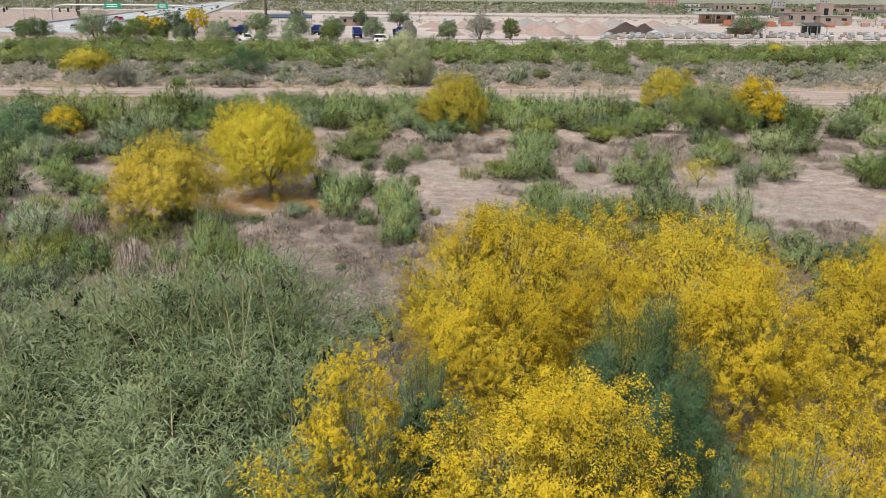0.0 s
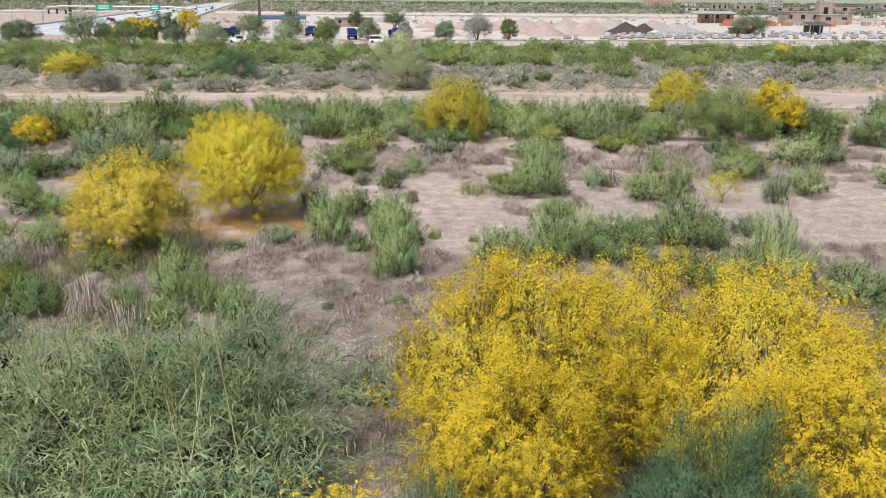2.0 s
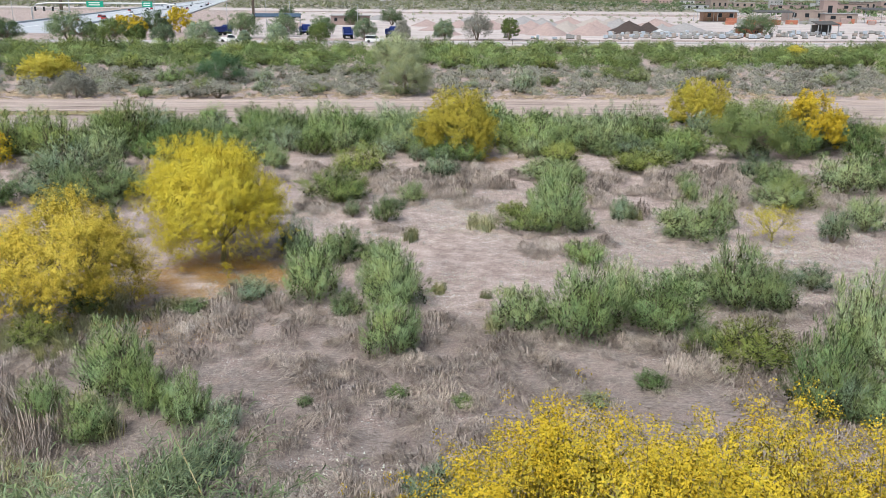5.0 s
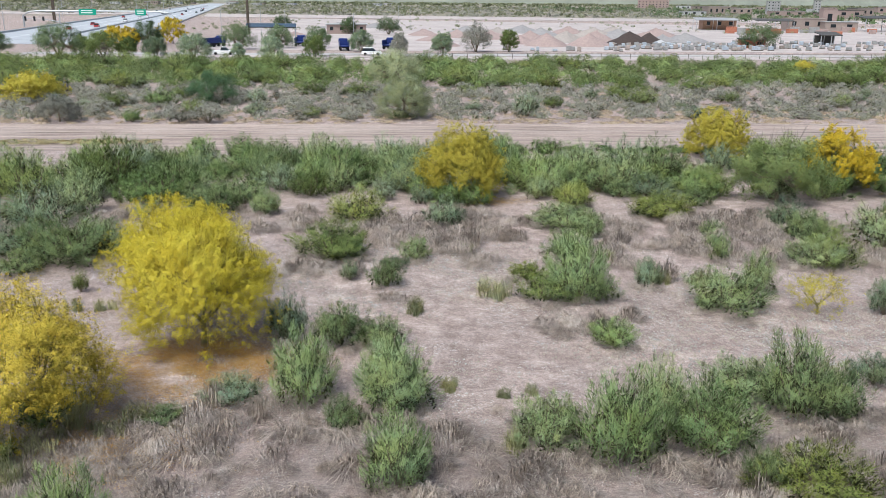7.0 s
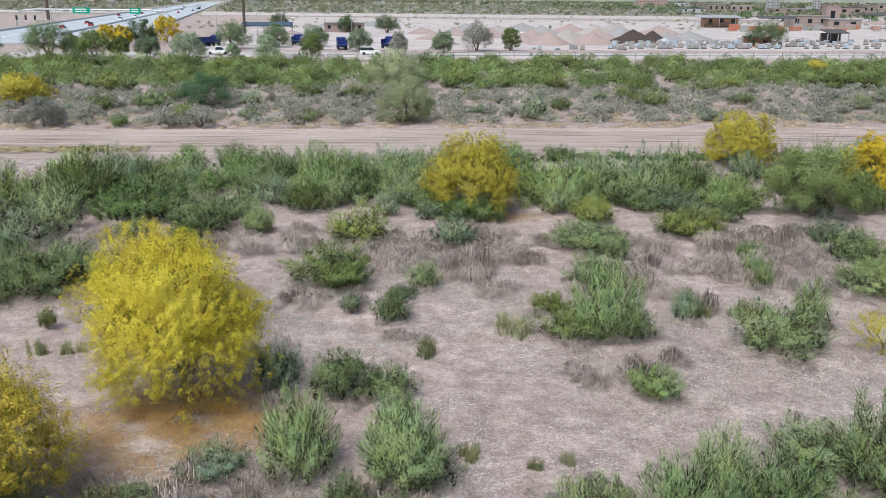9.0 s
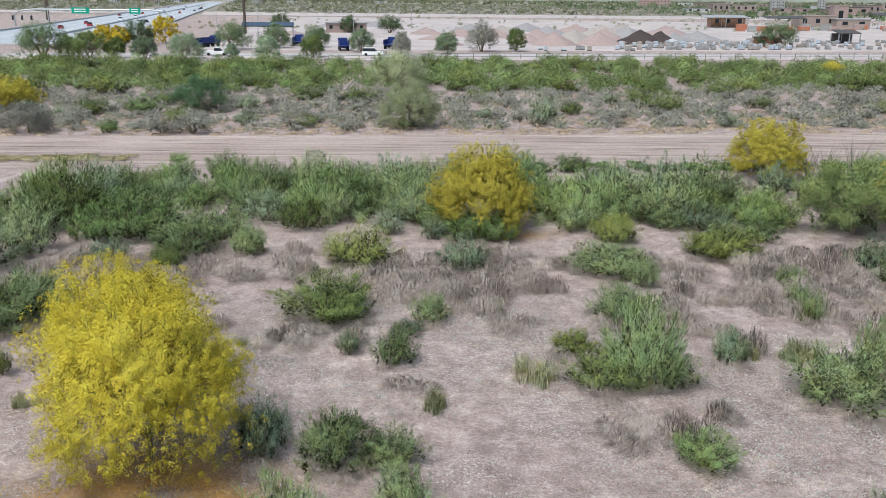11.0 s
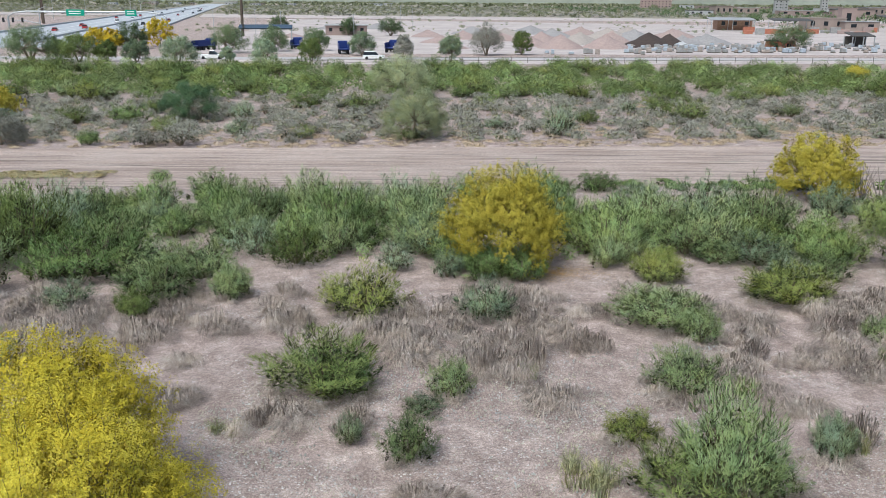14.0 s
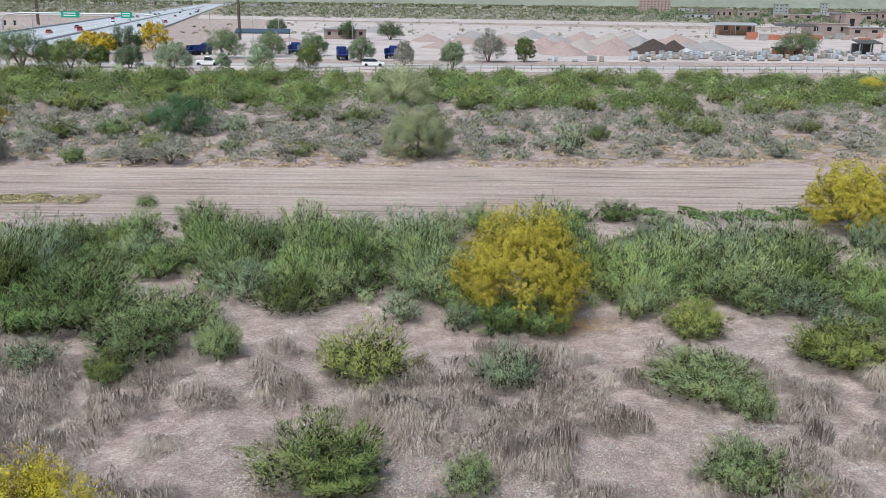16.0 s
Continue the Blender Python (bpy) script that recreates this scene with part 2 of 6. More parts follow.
# ---- mesh helpers ----
def mesh_of(name, verts, per, material, inner=None, wood=None, lean=None):
    """A mesh of separate faces with the same number of corners; verts is (faces, corners, 3). inner: faces behind them,
    by default near-black for the shade inside.
    lean: for each face the way its clump bulges, which soft foliage takes as its normal."""
    outer_count = len(verts)
    if inner is not None:
        verts = np.concatenate([verts, inner])
    verts = np.array(verts, np.float32)
    if lean is not None:
        if inner is not None:
            c = inner.mean(1) - verts[:outer_count].mean((0, 1))
            lean = np.concatenate([lean, unit(c + np.array([0, 0, 0.4]) * np.linalg.norm(c, axis=1, keepdims=True))])
        flat = unit(np.cross(verts[:, 1] - verts[:, 0], verts[:, 2] - verts[:, 0]))
        back = (flat * lean).sum(1) < 0
        verts[back] = verts[back][:, ::-1]
        flat[back] *= -1
        lean = unit(lean * 0.8 + flat * 0.2)
    v = verts.reshape(-1, 3)
    count = len(v) // per
    me = bpy.data.meshes.new(name)
    me.vertices.add(len(v))
    me.vertices.foreach_set("co", v.ravel())
    me.loops.add(len(v))
    me.loops.foreach_set("vertex_index", np.arange(len(v), dtype=np.int32))
    me.polygons.add(count)
    me.polygons.foreach_set("loop_start", np.arange(0, len(v), per, dtype=np.int32))
    me.update(calc_edges=True)
    if lean is not None:
        me.polygons.foreach_set("use_smooth", np.ones(count, bool))
        soft = me.attributes.new("custom_normal", "FLOAT_VECTOR", "POINT")
        soft.data.foreach_set("vector", np.repeat(lean, per, 0).astype(np.float32).ravel())
    me.materials.append(material)
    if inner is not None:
        me.materials.append(wood or M_INNER_SHADE)
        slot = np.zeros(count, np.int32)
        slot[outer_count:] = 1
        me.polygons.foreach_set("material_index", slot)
    return me


def part(name, bm, material, parent, label=""):
    """Links a bmesh or a ready mesh as one object under a thing or a part."""
    if isinstance(bm, bpy.types.Mesh):
        me = bm
    else:
        me = bpy.data.meshes.new(name)
        bm.to_mesh(me)
        bm.free()
    if material and not me.materials:
        me.materials.append(material)
    ob = new(name, me)
    ob.parent = parent
    return tagged(ob, label)


def single(name, bm, material, label, category, group="", kind=""):
    ob = part(name, bm, material, None)
    return tagged(ob, label, category, group, kind)


def unit(v):
    return v / np.maximum(np.linalg.norm(v, axis=-1, keepdims=True), 1e-9)


def blades(rng, base, way, length, width, face=None):
    """Thin three-cornered leaves from base along way; face: the side to which they turn their flat."""
    turn = rng.normal(size=base.shape) if face is None else face + rng.normal(size=base.shape) * 0.35
    side = unit(np.cross(way, turn)) * (width * 0.5)[:, None]
    return np.stack([base - side, base + side, base + way * length[:, None]], 1)


def upward(rng, faces, loose=0.85):
    """Normals for matted grass, which takes the light of the sky from above."""
    return unit(rng.normal(size=(len(faces), 3)) * loose * np.array([1, 1, 0.4]) + np.array([0, -0.1, 1.0]))


def flakes(rng, at, size, face):
    """Small three-cornered petals or leaflets that turn their flat roughly to face."""
    n = unit(rng.normal(size=at.shape) * 0.55 + face)
    a = unit(np.cross(n, rng.normal(size=at.shape)))
    b = np.cross(n, a)
    a, b = a * size[:, None] * 0.6, b * size[:, None] * 0.42
    return np.stack([at - a * 1.2, at + a * 0.7 - b * 1.3, at + a * 0.7 + b * 1.3], 1)


def tube(bm, path, radii, sides=6, start=None):
    """A tapered round limb along a path; start: the ring of corners from which it grows. Returns bm."""
    rings = [start] if start else []
    for k, (p, r) in enumerate(zip(path, radii)):
        if start and k == 0:
            continue
        p = Vector(p)
        d = (Vector(path[min(k + 1, len(path) - 1)]) - Vector(path[max(k - 1, 0)])).normalized()
        a = d.orthogonal().normalized()
        b = d.cross(a)
        rings.append([bm.verts.new(p + (a * math.cos(2 * math.pi * i / sides) + b * math.sin(2 * math.pi * i / sides)) * r) for i in range(sides)])
    for lo, hi in zip(rings, rings[1:]):
        for i in range(sides):
            bm.faces.new((lo[i], lo[(i + 1) % sides], hi[(i + 1) % sides], hi[i]))
    bm.faces.new(rings[-1])
    if not start:
        bm.faces.new(list(reversed(rings[0])))
    bm.verts.ensure_lookup_table()
    return bm


def box(bm, x0, y0, z0, x1, y1, z1):
    v = [bm.verts.new(p) for p in ((x0, y0, z0), (x1, y0, z0), (x1, y1, z0), (x0, y1, z0), (x0, y0, z1), (x1, y0, z1), (x1, y1, z1), (x0, y1, z1))]
    for f in ((3, 2, 1, 0), (4, 5, 6, 7), (0, 1, 5, 4), (1, 2, 6, 5), (2, 3, 7, 6), (3, 0, 4, 7)):
        bm.faces.new([v[i] for i in f])
    return bm


def ground_z(x, y):
    """The height of the ground: a flat wash that rises to a low bank beyond the dirt track."""
    s = np.clip((np.asarray(y, float) - 119) / 80, 0, 1)
    return 1.3 * s * s * (3 - 2 * s)


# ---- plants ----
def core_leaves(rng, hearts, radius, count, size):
    """Overlapping inner twigs that close a bush behind its outer leaves, in most plants coloured dark for the shade
    inside.
    """
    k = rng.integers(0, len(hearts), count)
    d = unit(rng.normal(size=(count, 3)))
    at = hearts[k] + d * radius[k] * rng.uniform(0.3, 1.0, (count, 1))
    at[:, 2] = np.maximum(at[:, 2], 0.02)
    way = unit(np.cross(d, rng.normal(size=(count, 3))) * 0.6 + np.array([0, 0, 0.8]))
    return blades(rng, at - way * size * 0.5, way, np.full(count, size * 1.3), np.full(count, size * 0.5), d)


def shrub_foliage(rng, count, style, plumes, fine):
    """Foliage of a shrub that is one metre wide and one high: fine leaves on many upright plumes, or close round leafy clumps."""
    feathery = style == "wand"
    ang = np.arange(plumes) * 2.4 + rng.uniform(0, 6.28)
    rad = np.sqrt((np.arange(plumes) + 0.3) / plumes) * 0.40 * rng.uniform(0.75, 1.2, plumes)
    side = np.stack([np.cos(ang), np.sin(ang)], 1)
    dome = np.sqrt(np.clip(1 - (rad / 0.50) ** 2, 0.10, 1)) * rng.uniform(0.60, 1.06, plumes)
    dome[0] = 1.0
    top = np.concatenate([side * (rad * 1.12)[:, None] + rng.normal(size=(plumes, 2)) * 0.02, dome[:, None]], 1)
    foot = np.concatenate([side * (rad * 0.72)[:, None], (dome * rng.uniform(0.05, 0.40, plumes) * (1 - rad))[:, None]], 1)
    fat = rng.uniform(0.05, 0.105, plumes) if feathery else rng.uniform(0.07, 0.125, plumes)
    k = rng.integers(0, plumes, count)
    s = rng.uniform(0, 1, (count, 1)) ** (0.85 if feathery else 0.6)
    axis = unit(top - foot)[k]
    turn = rng.uniform(0, 2 * np.pi, count)
    round_way = np.stack([np.cos(turn), np.sin(turn), np.zeros(count)], 1)
    girth = np.clip(1 - s ** 1.6, 0, 1) ** 0.75 if feathery else np.sqrt(np.clip(1 - (1.6 * s - 0.62) ** 2, 0.02, 1))
    base = foot[k] + (top - foot)[k] * s + round_way * girth * fat[k][:, None] * np.sqrt(rng.uniform(0.10, 1.7, (count, 1))) + rng.normal(size=(count, 3)) * 0.016
    out = unit(base - np.array([0, 0, 0.30]))
    if feathery:
        way = unit(axis + round_way * 0.30 + rng.normal(size=(count, 3)) * 0.33)
        ln, wd = rng.uniform(0.035, 0.105, count) * fine, rng.uniform(0.0040, 0.0070, count) * fine
    else:
        way = unit(axis * 0.7 + round_way * 0.5 + rng.normal(size=(count, 3)) * 0.45)
        ln, wd = rng.uniform(0.026, 0.050, count) * fine, rng.uniform(0.0075, 0.0125, count) * fine
    base[:, 2] = np.maximum(base[:, 2], 0.01)
    lean = unit(round_way * girth * 0.65 + axis * (0.12 + 0.6 * s) + out * 0.6)
    outer = blades(rng, base, way, ln, wd, lean)
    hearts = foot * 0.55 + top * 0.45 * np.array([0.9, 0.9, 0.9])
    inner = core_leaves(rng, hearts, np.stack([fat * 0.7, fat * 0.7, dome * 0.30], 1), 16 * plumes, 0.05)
    return outer, inner, lean


def shrub_stems(rng, lobes):
    bm = bmesh.new()
    for _ in range(lobes):
        a, r = rng.uniform(0, 2 * np.pi), rng.uniform(0.08, 0.26)
        x, y = math.cos(a) * r, math.sin(a) * r
        tube(bm, [(x * 0.1, y * 0.1, -0.03), (x * 0.6, y * 0.6, 0.25), (x, y, 0.62)], [0.018, 0.013, 0.004], 4)
    return bm


def tuft(rng, count, spread, width):
    """An uneven tussock of many thin blades, one metre wide and one high."""
    crowns = 9
    ca, cr = rng.uniform(0, 2 * np.pi, crowns), np.sqrt(rng.uniform(0, 1, crowns)) * 0.36
    tall = rng.uniform(0.45, 1.0, crowns)
    k = rng.integers(0, crowns, count)
    a = rng.uniform(0, 2 * np.pi, count)
    base = np.stack([np.cos(ca[k]) * cr[k], np.sin(ca[k]) * cr[k], np.zeros(count)], 1) + rng.normal(size=(count, 3)) * np.array([0.05, 0.05, 0.0])
    wind = rng.normal(size=(crowns, 2)) * 0.35 * spread
    flat = np.stack([np.cos(a) * 0.55 * spread + wind[k, 0], np.sin(a) * 0.55 * spread + wind[k, 1]], 1)
    up = rng.uniform(0.35, 1.0, count)
    ln = tall[k] * rng.uniform(0.35, 0.8, count)
    way = np.concatenate([flat * 0.5, up[:, None] * 1.2], 1)
    way = unit(way)
    mid = base + way * (ln * 0.6)[:, None] * np.array([0.55, 0.55, 1])
    droop = unit(way + np.concatenate([flat * 0.5, -0.12 * np.ones((count, 1))], 1))
    wd = width * rng.uniform(0.6, 1.3, count)
    first = blades(rng, base, unit(mid - base), np.linalg.norm(mid - base, axis=1) * 1.15, wd)
    second = blades(rng, mid, droop, ln * 0.34, wd * 0.8)
    return np.concatenate([first, second])


def flopped(rng, count, width):
    """A dead tussock one metre wide and one high whose long blades rise, arch over and lie combed to one side."""
    a, r = rng.uniform(0, 2 * np.pi, count), np.sqrt(rng.uniform(0, 1, count)) * 0.34
    base = np.stack([np.cos(a) * r, np.sin(a) * r, np.zeros(count)], 1)
    head = rng.uniform(0, 6.28) + rng.normal(size=count) * 0.75
    flat = np.stack([np.cos(head), np.sin(head), np.zeros(count)], 1) * 0.7 + base * 1.4
    crest = base + flat * (rng.uniform(0.08, 0.24, count))[:, None] + np.array([0, 0, 1.0]) * (rng.uniform(0.35, 1.0, count) * (1.05 - r * 1.5))[:, None]
    tip = crest + flat * rng.uniform(0.15, 0.42, count)[:, None] + np.array([0, 0, -1.0]) * (crest[:, 2] * rng.uniform(0.25, 0.95, count))[:, None]
    side = unit(np.cross(flat, np.array([0, 0, 1.0])) + rng.normal(size=(count, 3)) * 0.3) * (width * rng.uniform(0.5, 1.3, count))[:, None]
    rise = np.stack([base, crest + side, crest - side], 1)
    fall = np.stack([crest + side, tip, crest - side], 1)
    lean = unit(np.concatenate([flat * 0.3 + np.array([0, -0.2, 0.5]), flat * 0.9 + np.array([0, -0.1, 0.8])]) + rng.normal(size=(2 * count, 3)) * 0.35)
    return np.concatenate([rise, fall]), lean


SHRUB_KINDS = {
    # kind: name, material, style, plumes, leaf count, label, category
    "broom": ("broom_shrub", M_BROOM, "wand", 46, 7600, "green feathery desert broom shrub growing on dry sand", "shrub"),
    "tall": ("tall_broom_shrub", M_TALL, "wand", 52, 9600, "tall soft green broom shrub with upright wands", "shrub"),
    "bluish": ("grey_green_shrub", M_BLUE, "wand", 36, 6600, "dusty grey-green brush standing on bare sand", "shrub"),
    "dark": ("dark_green_shrub", M_DARK, "wand", 40, 7400, "dense dark green leafy shrub on the wash floor", "shrub"),
    "creo": ("creosote_bush", M_CREO, "wand", 38, 7200, "bright green rounded creosote bush", "bush"),
    "yg": ("yellow_green_shrub", M_YG, "wand", 42, 7000, "yellow-green twiggy shrub with a dry base", "shrub"),
    "sage": ("sage_bush", M_SAGE, "clump", 22, 4800, "low grey sage bush on pale dirt", "bush"),
    "dry": ("dead_grass_tussock", M_STRAW, "tuft", 0, 760, "dead grey-brown grass tussock lying over", "grass"),
    "grass": ("half_dry_bunchgrass", M_GRASS, "tuft", 0, 700, "half-dry yellow-green bunch grass", "grass"),
}
STENCILS = {}


LEVELS = {"near": (1.0, 1.0), "mid": (0.62, 1.15), "far": (0.22, 1.7)}


def stencils(kind, size):
    """A few shapes of a kind for near, middling or far plants, built once."""
    if (kind, size) not in STENCILS:
        name, mat, style, lobes, count, label, category = SHRUB_KINDS[kind]
        share, fine = LEVELS[size]
        made = []
        for n in range(5):
            rng = np.random.default_rng(sum(map(ord, kind + size)) * 10 + n)
            c = int(count * share) if style != "tuft" else count
            if style == "tuft":
                if kind == "dry":
                    blade, lean = flopped(rng, 300, 0.0068)
                else:
                    blade = tuft(rng, c, 0.6, 0.0085 * fine)
                    lean = upward(rng, blade)
                made.append((mesh_of(name, blade, 3, mat, lean=lean), None))
                continue
            stem = bpy.data.meshes.new("stem")
            bm = shrub_stems(rng, 9)
            bm.to_mesh(stem)
            bm.free()
            stem.materials.append(M_BARK)
            outer, inner, lean = shrub_foliage(rng, c, style, lobes, fine)
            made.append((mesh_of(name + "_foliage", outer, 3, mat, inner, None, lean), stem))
        STENCILS[kind, size] = made
    return STENCILS[kind, size]


COUNT = [0]


def shrub(kind, x, y, w, h, group=""):
    """One shrub, w metres wide and h high."""
    name, mat, style, lobes, count, label, category = SHRUB_KINDS[kind]
    if kind == "dry" and w > 1.5:
        # a broad patch is several tussocks grown together
        r = random.Random(int(x * 100 + y * 10))
        for _ in range(int(w * 1.6)):
            shrub("dry", x + r.uniform(-0.42, 0.42) * w, y + r.uniform(-0.26, 0.26) * w, r.uniform(0.7, 1.3), h * r.uniform(0.6, 1.1), group)
        return None
    size = "far" if y > 116 else ("mid" if y > 64 or w < 1.3 else "near")
    COUNT[0] += 1
    widen = {"tall": 1.22, "yg": 1.34, "sage": 1.1}.get(kind, 1.32)
    rng = random.Random(COUNT[0] * 7 + 3)
    fol, st = rng.choice(stencils(kind, size))
    m = Matrix.LocRotScale((x, y, float(ground_z(x, y)) - 0.02), Euler((0, 0, rng.uniform(0, 6.28))), (w * widen, w * widen, h * 1.16))
    if st is None:
        ob = new(name, fol)
        ob.matrix_basis = m
    else:
        ob = new(name)
        ob.empty_display_size = 0.2
        ob.matrix_basis = m
        part("foliage", fol, None, ob)
        part("stem", st, None, ob)
    size_word = "knee-high " if h < 0.7 else ("head-high " if h > 1.6 else "")
    return tagged(ob, size_word + label, category, group)


def crown_sprays(rng, w, h, count, low, lobes):
    """Ends of the branches of a broad, uneven dome that hangs nearly to the ground."""
    golden = np.arange(lobes) * 2.4 + rng.uniform(0, 6)
    q = (np.arange(lobes) + 0.5) / lobes
    el = np.arcsin(np.clip(q * 1.15 - 0.12, -0.1, 0.98))
    r = np.cos(el) * w * 0.37 * rng.uniform(0.72, 1.14, lobes)
    mid = low + (h - low) * 0.36
    zc = mid + np.sin(el) * (h - mid) * 0.74 * rng.uniform(0.74, 1.14, lobes)
    heart = np.stack([np.cos(golden) * r, np.sin(golden) * r, zc], 1)
    rad = rng.uniform(0.11, 0.21, lobes) * min(w, h * 1.3)
    k = rng.integers(0, lobes, count)
    d = unit(rng.normal(size=(count, 3)) + unit(heart - np.array([0, 0, mid]))[k] * 0.7)
    p = heart[k] + d * (rad[k] * rng.uniform(0.35, 1.08, count))[:, None]
    # a quarter of the sprays fill the inside and the skirt of the dome
    fill = count // 4
    a, u, v = rng.uniform(0, 2 * np.pi, fill), rng.uniform(0, 1, fill), rng.uniform(0, 1, fill)
    rr = w * 0.44 * np.sqrt(u)
    roof = low + (h - low) * 0.9 * np.sqrt(np.maximum(1 - (rr / (w * 0.47)) ** 2, 0.05))
    p[:fill] = np.stack([np.cos(a) * rr, np.sin(a) * rr, low * 0.7 + (roof - low * 0.7) * v ** 0.8], 1)
    out = np.linalg.norm(p[:, :2], axis=1) / (w * 0.5)
    p[fill:, 2] -= (np.clip(out - 0.6, 0, 1) * mid * rng.uniform(0.0, 1.2, count))[fill:]
    p[:, 2] = np.clip(p[:, 2], low * 0.6 + 0.1, h * 0.985)
    return p, d


def blossom_tree(name, x, y, w, h, seed, petals=26000, petal=0.065, bloom=M_BLOOM, green=0.22, sprays=190, label="", group="", leaf=M_TWIG, low=0.12):
    """A palo verde: forking trunk and limbs, hanging sprays of small flowers, fine green twigs."""
    rng = np.random.default_rng(seed)
    sprays = int(sprays * 1.6)
    tree = new(name)
    tree.matrix_basis = pose(x, y, float(ground_z(x, y)), 0, 0, 0)
    tagged(tree, label, "tree", group)
    low = h * low
    ends, outward = crown_sprays(rng, w, h, sprays, low, 22)
    bm = bmesh.new()
    tube(bm, [(0, 0, -0.1), (0.05, 0.02, h * 0.10), (0.02, 0.06, h * 0.22)], [0.035 * w * 0.6, 0.028 * w * 0.6, 0.024 * w * 0.6], 8)
    part("trunk", bm, M_GREENBARK, tree)
    order = np.argsort(np.arctan2(ends[:, 1], ends[:, 0]))
    for k in range(6):
        bm = bmesh.new()
        mine = ends[order[k * sprays // 6:(k + 1) * sprays // 6]]
        mid = mine.mean(0) * np.array([0.55, 0.55, 0.62])
        root = np.array([0.02, 0.06, h * 0.16])
        tube(bm, [root, root * 0.5 + mid * 0.5 + rng.normal(size=3) * 0.08, mid], [0.010 * w, 0.007 * w, 0.004 * w], 6)
        fork = bm.verts[-6:]
        for e in mine[::3]:
            q = mid * 0.5 + e * 0.5 + np.array([0, 0, 0.12 * h * 0.4]) + rng.normal(size=3) * 0.06
            tube(bm, [mid, q, e], [0.005 * w, 0.002 * w, 0.0008 * w], 6, fork)
        part("limb", bm, M_GREENBARK, tree)
    petals = int(petals * 0.8)
    # every spray is a bunch of small drooping knots of flowers
    knots = sprays * 8
    kk = np.arange(knots) // 8
    s = (0.030 + 0.032 * rng.uniform(0, 1, sprays)) * w
    kp = ends[kk] + rng.normal(size=(knots, 3)) * s[kk][:, None] * np.array([0.95, 0.95, 0.8])
    kp[:, 2] -= np.abs(rng.normal(size=knots)) * s[kk] * 0.5
    ks = rng.uniform(0.014, 0.032, knots) * min(w, 6.5)
    k = rng.integers(0, knots, petals)
    ball = unit(rng.normal(size=(petals, 3)) + np.array([0, 0, 0.3])) * rng.uniform(0.35, 1.0, (petals, 1))
    pts = kp[k] + ball * ks[k][:, None] * np.array([1, 1, 1.25])
    # fine strings of flowers that stick out of the outline
    strings = 60
    j = rng.integers(0, sprays, strings)
    dirs = unit(outward[j] + rng.normal(size=(strings, 3)) * 0.4 + np.array([0, 0, 0.3]))
    n2 = petals // 14
    m = rng.integers(0, strings, n2)
    ext = ends[j][m] + dirs[m] * (rng.uniform(0.0, 0.06, n2) * w)[:, None] + rng.normal(size=(n2, 3)) * 0.012 * w
    pts = np.concatenate([pts, ext])
    pts[:, 2] = np.maximum(pts[:, 2], 0.15)
    size = petal * rng.uniform(0.6, 1.35, len(pts))
    cut = rng.uniform(0, 1, len(pts)) < green * 0.5
    inner = ends[np.arange(sprays) % 3 != 0] * np.array([0.88, 0.88, 0.9])
    inner = core_leaves(rng, inner, np.full((len(inner), 3), 0.06 * w), int(26 * sprays), 0.013 * w)
    crown = unit(pts - np.array([0, 0, h * 0.40]))
    lean = unit(np.concatenate([ball, rng.normal(size=ext.shape)]) * 0.55 + crown * 0.65 + np.array([0, 0, 0.15]))
    part("blossom", mesh_of("blossom", flakes(rng, pts[~cut], size[~cut], lean[~cut]), 3, bloom, inner, M_GOLDTWIG, lean[~cut]), None, tree)
    gp = pts[cut]
    more = kp[rng.integers(0, knots, int(petals * green * 0.4))] * np.array([0.97, 0.97, 0.98])
    more = more + rng.normal(size=more.shape) * 0.02 * w
    more[:, 2] = np.maximum(more[:, 2], 0.15)
    gp = np.concatenate([gp, more])
    way = unit(rng.normal(size=gp.shape) + np.array([0, 0, -0.1]))
    part("twig_foliage", mesh_of("twig_foliage", blades(rng, gp, way, rng.uniform(1.6, 3.6, len(gp)) * petal, np.full(len(gp), petal * 0.4)), 3, leaf, lean=unit(gp - np.array([0, 0, h * 0.35]))), None, tree, "thin olive green twigs and leaves")
    return tree


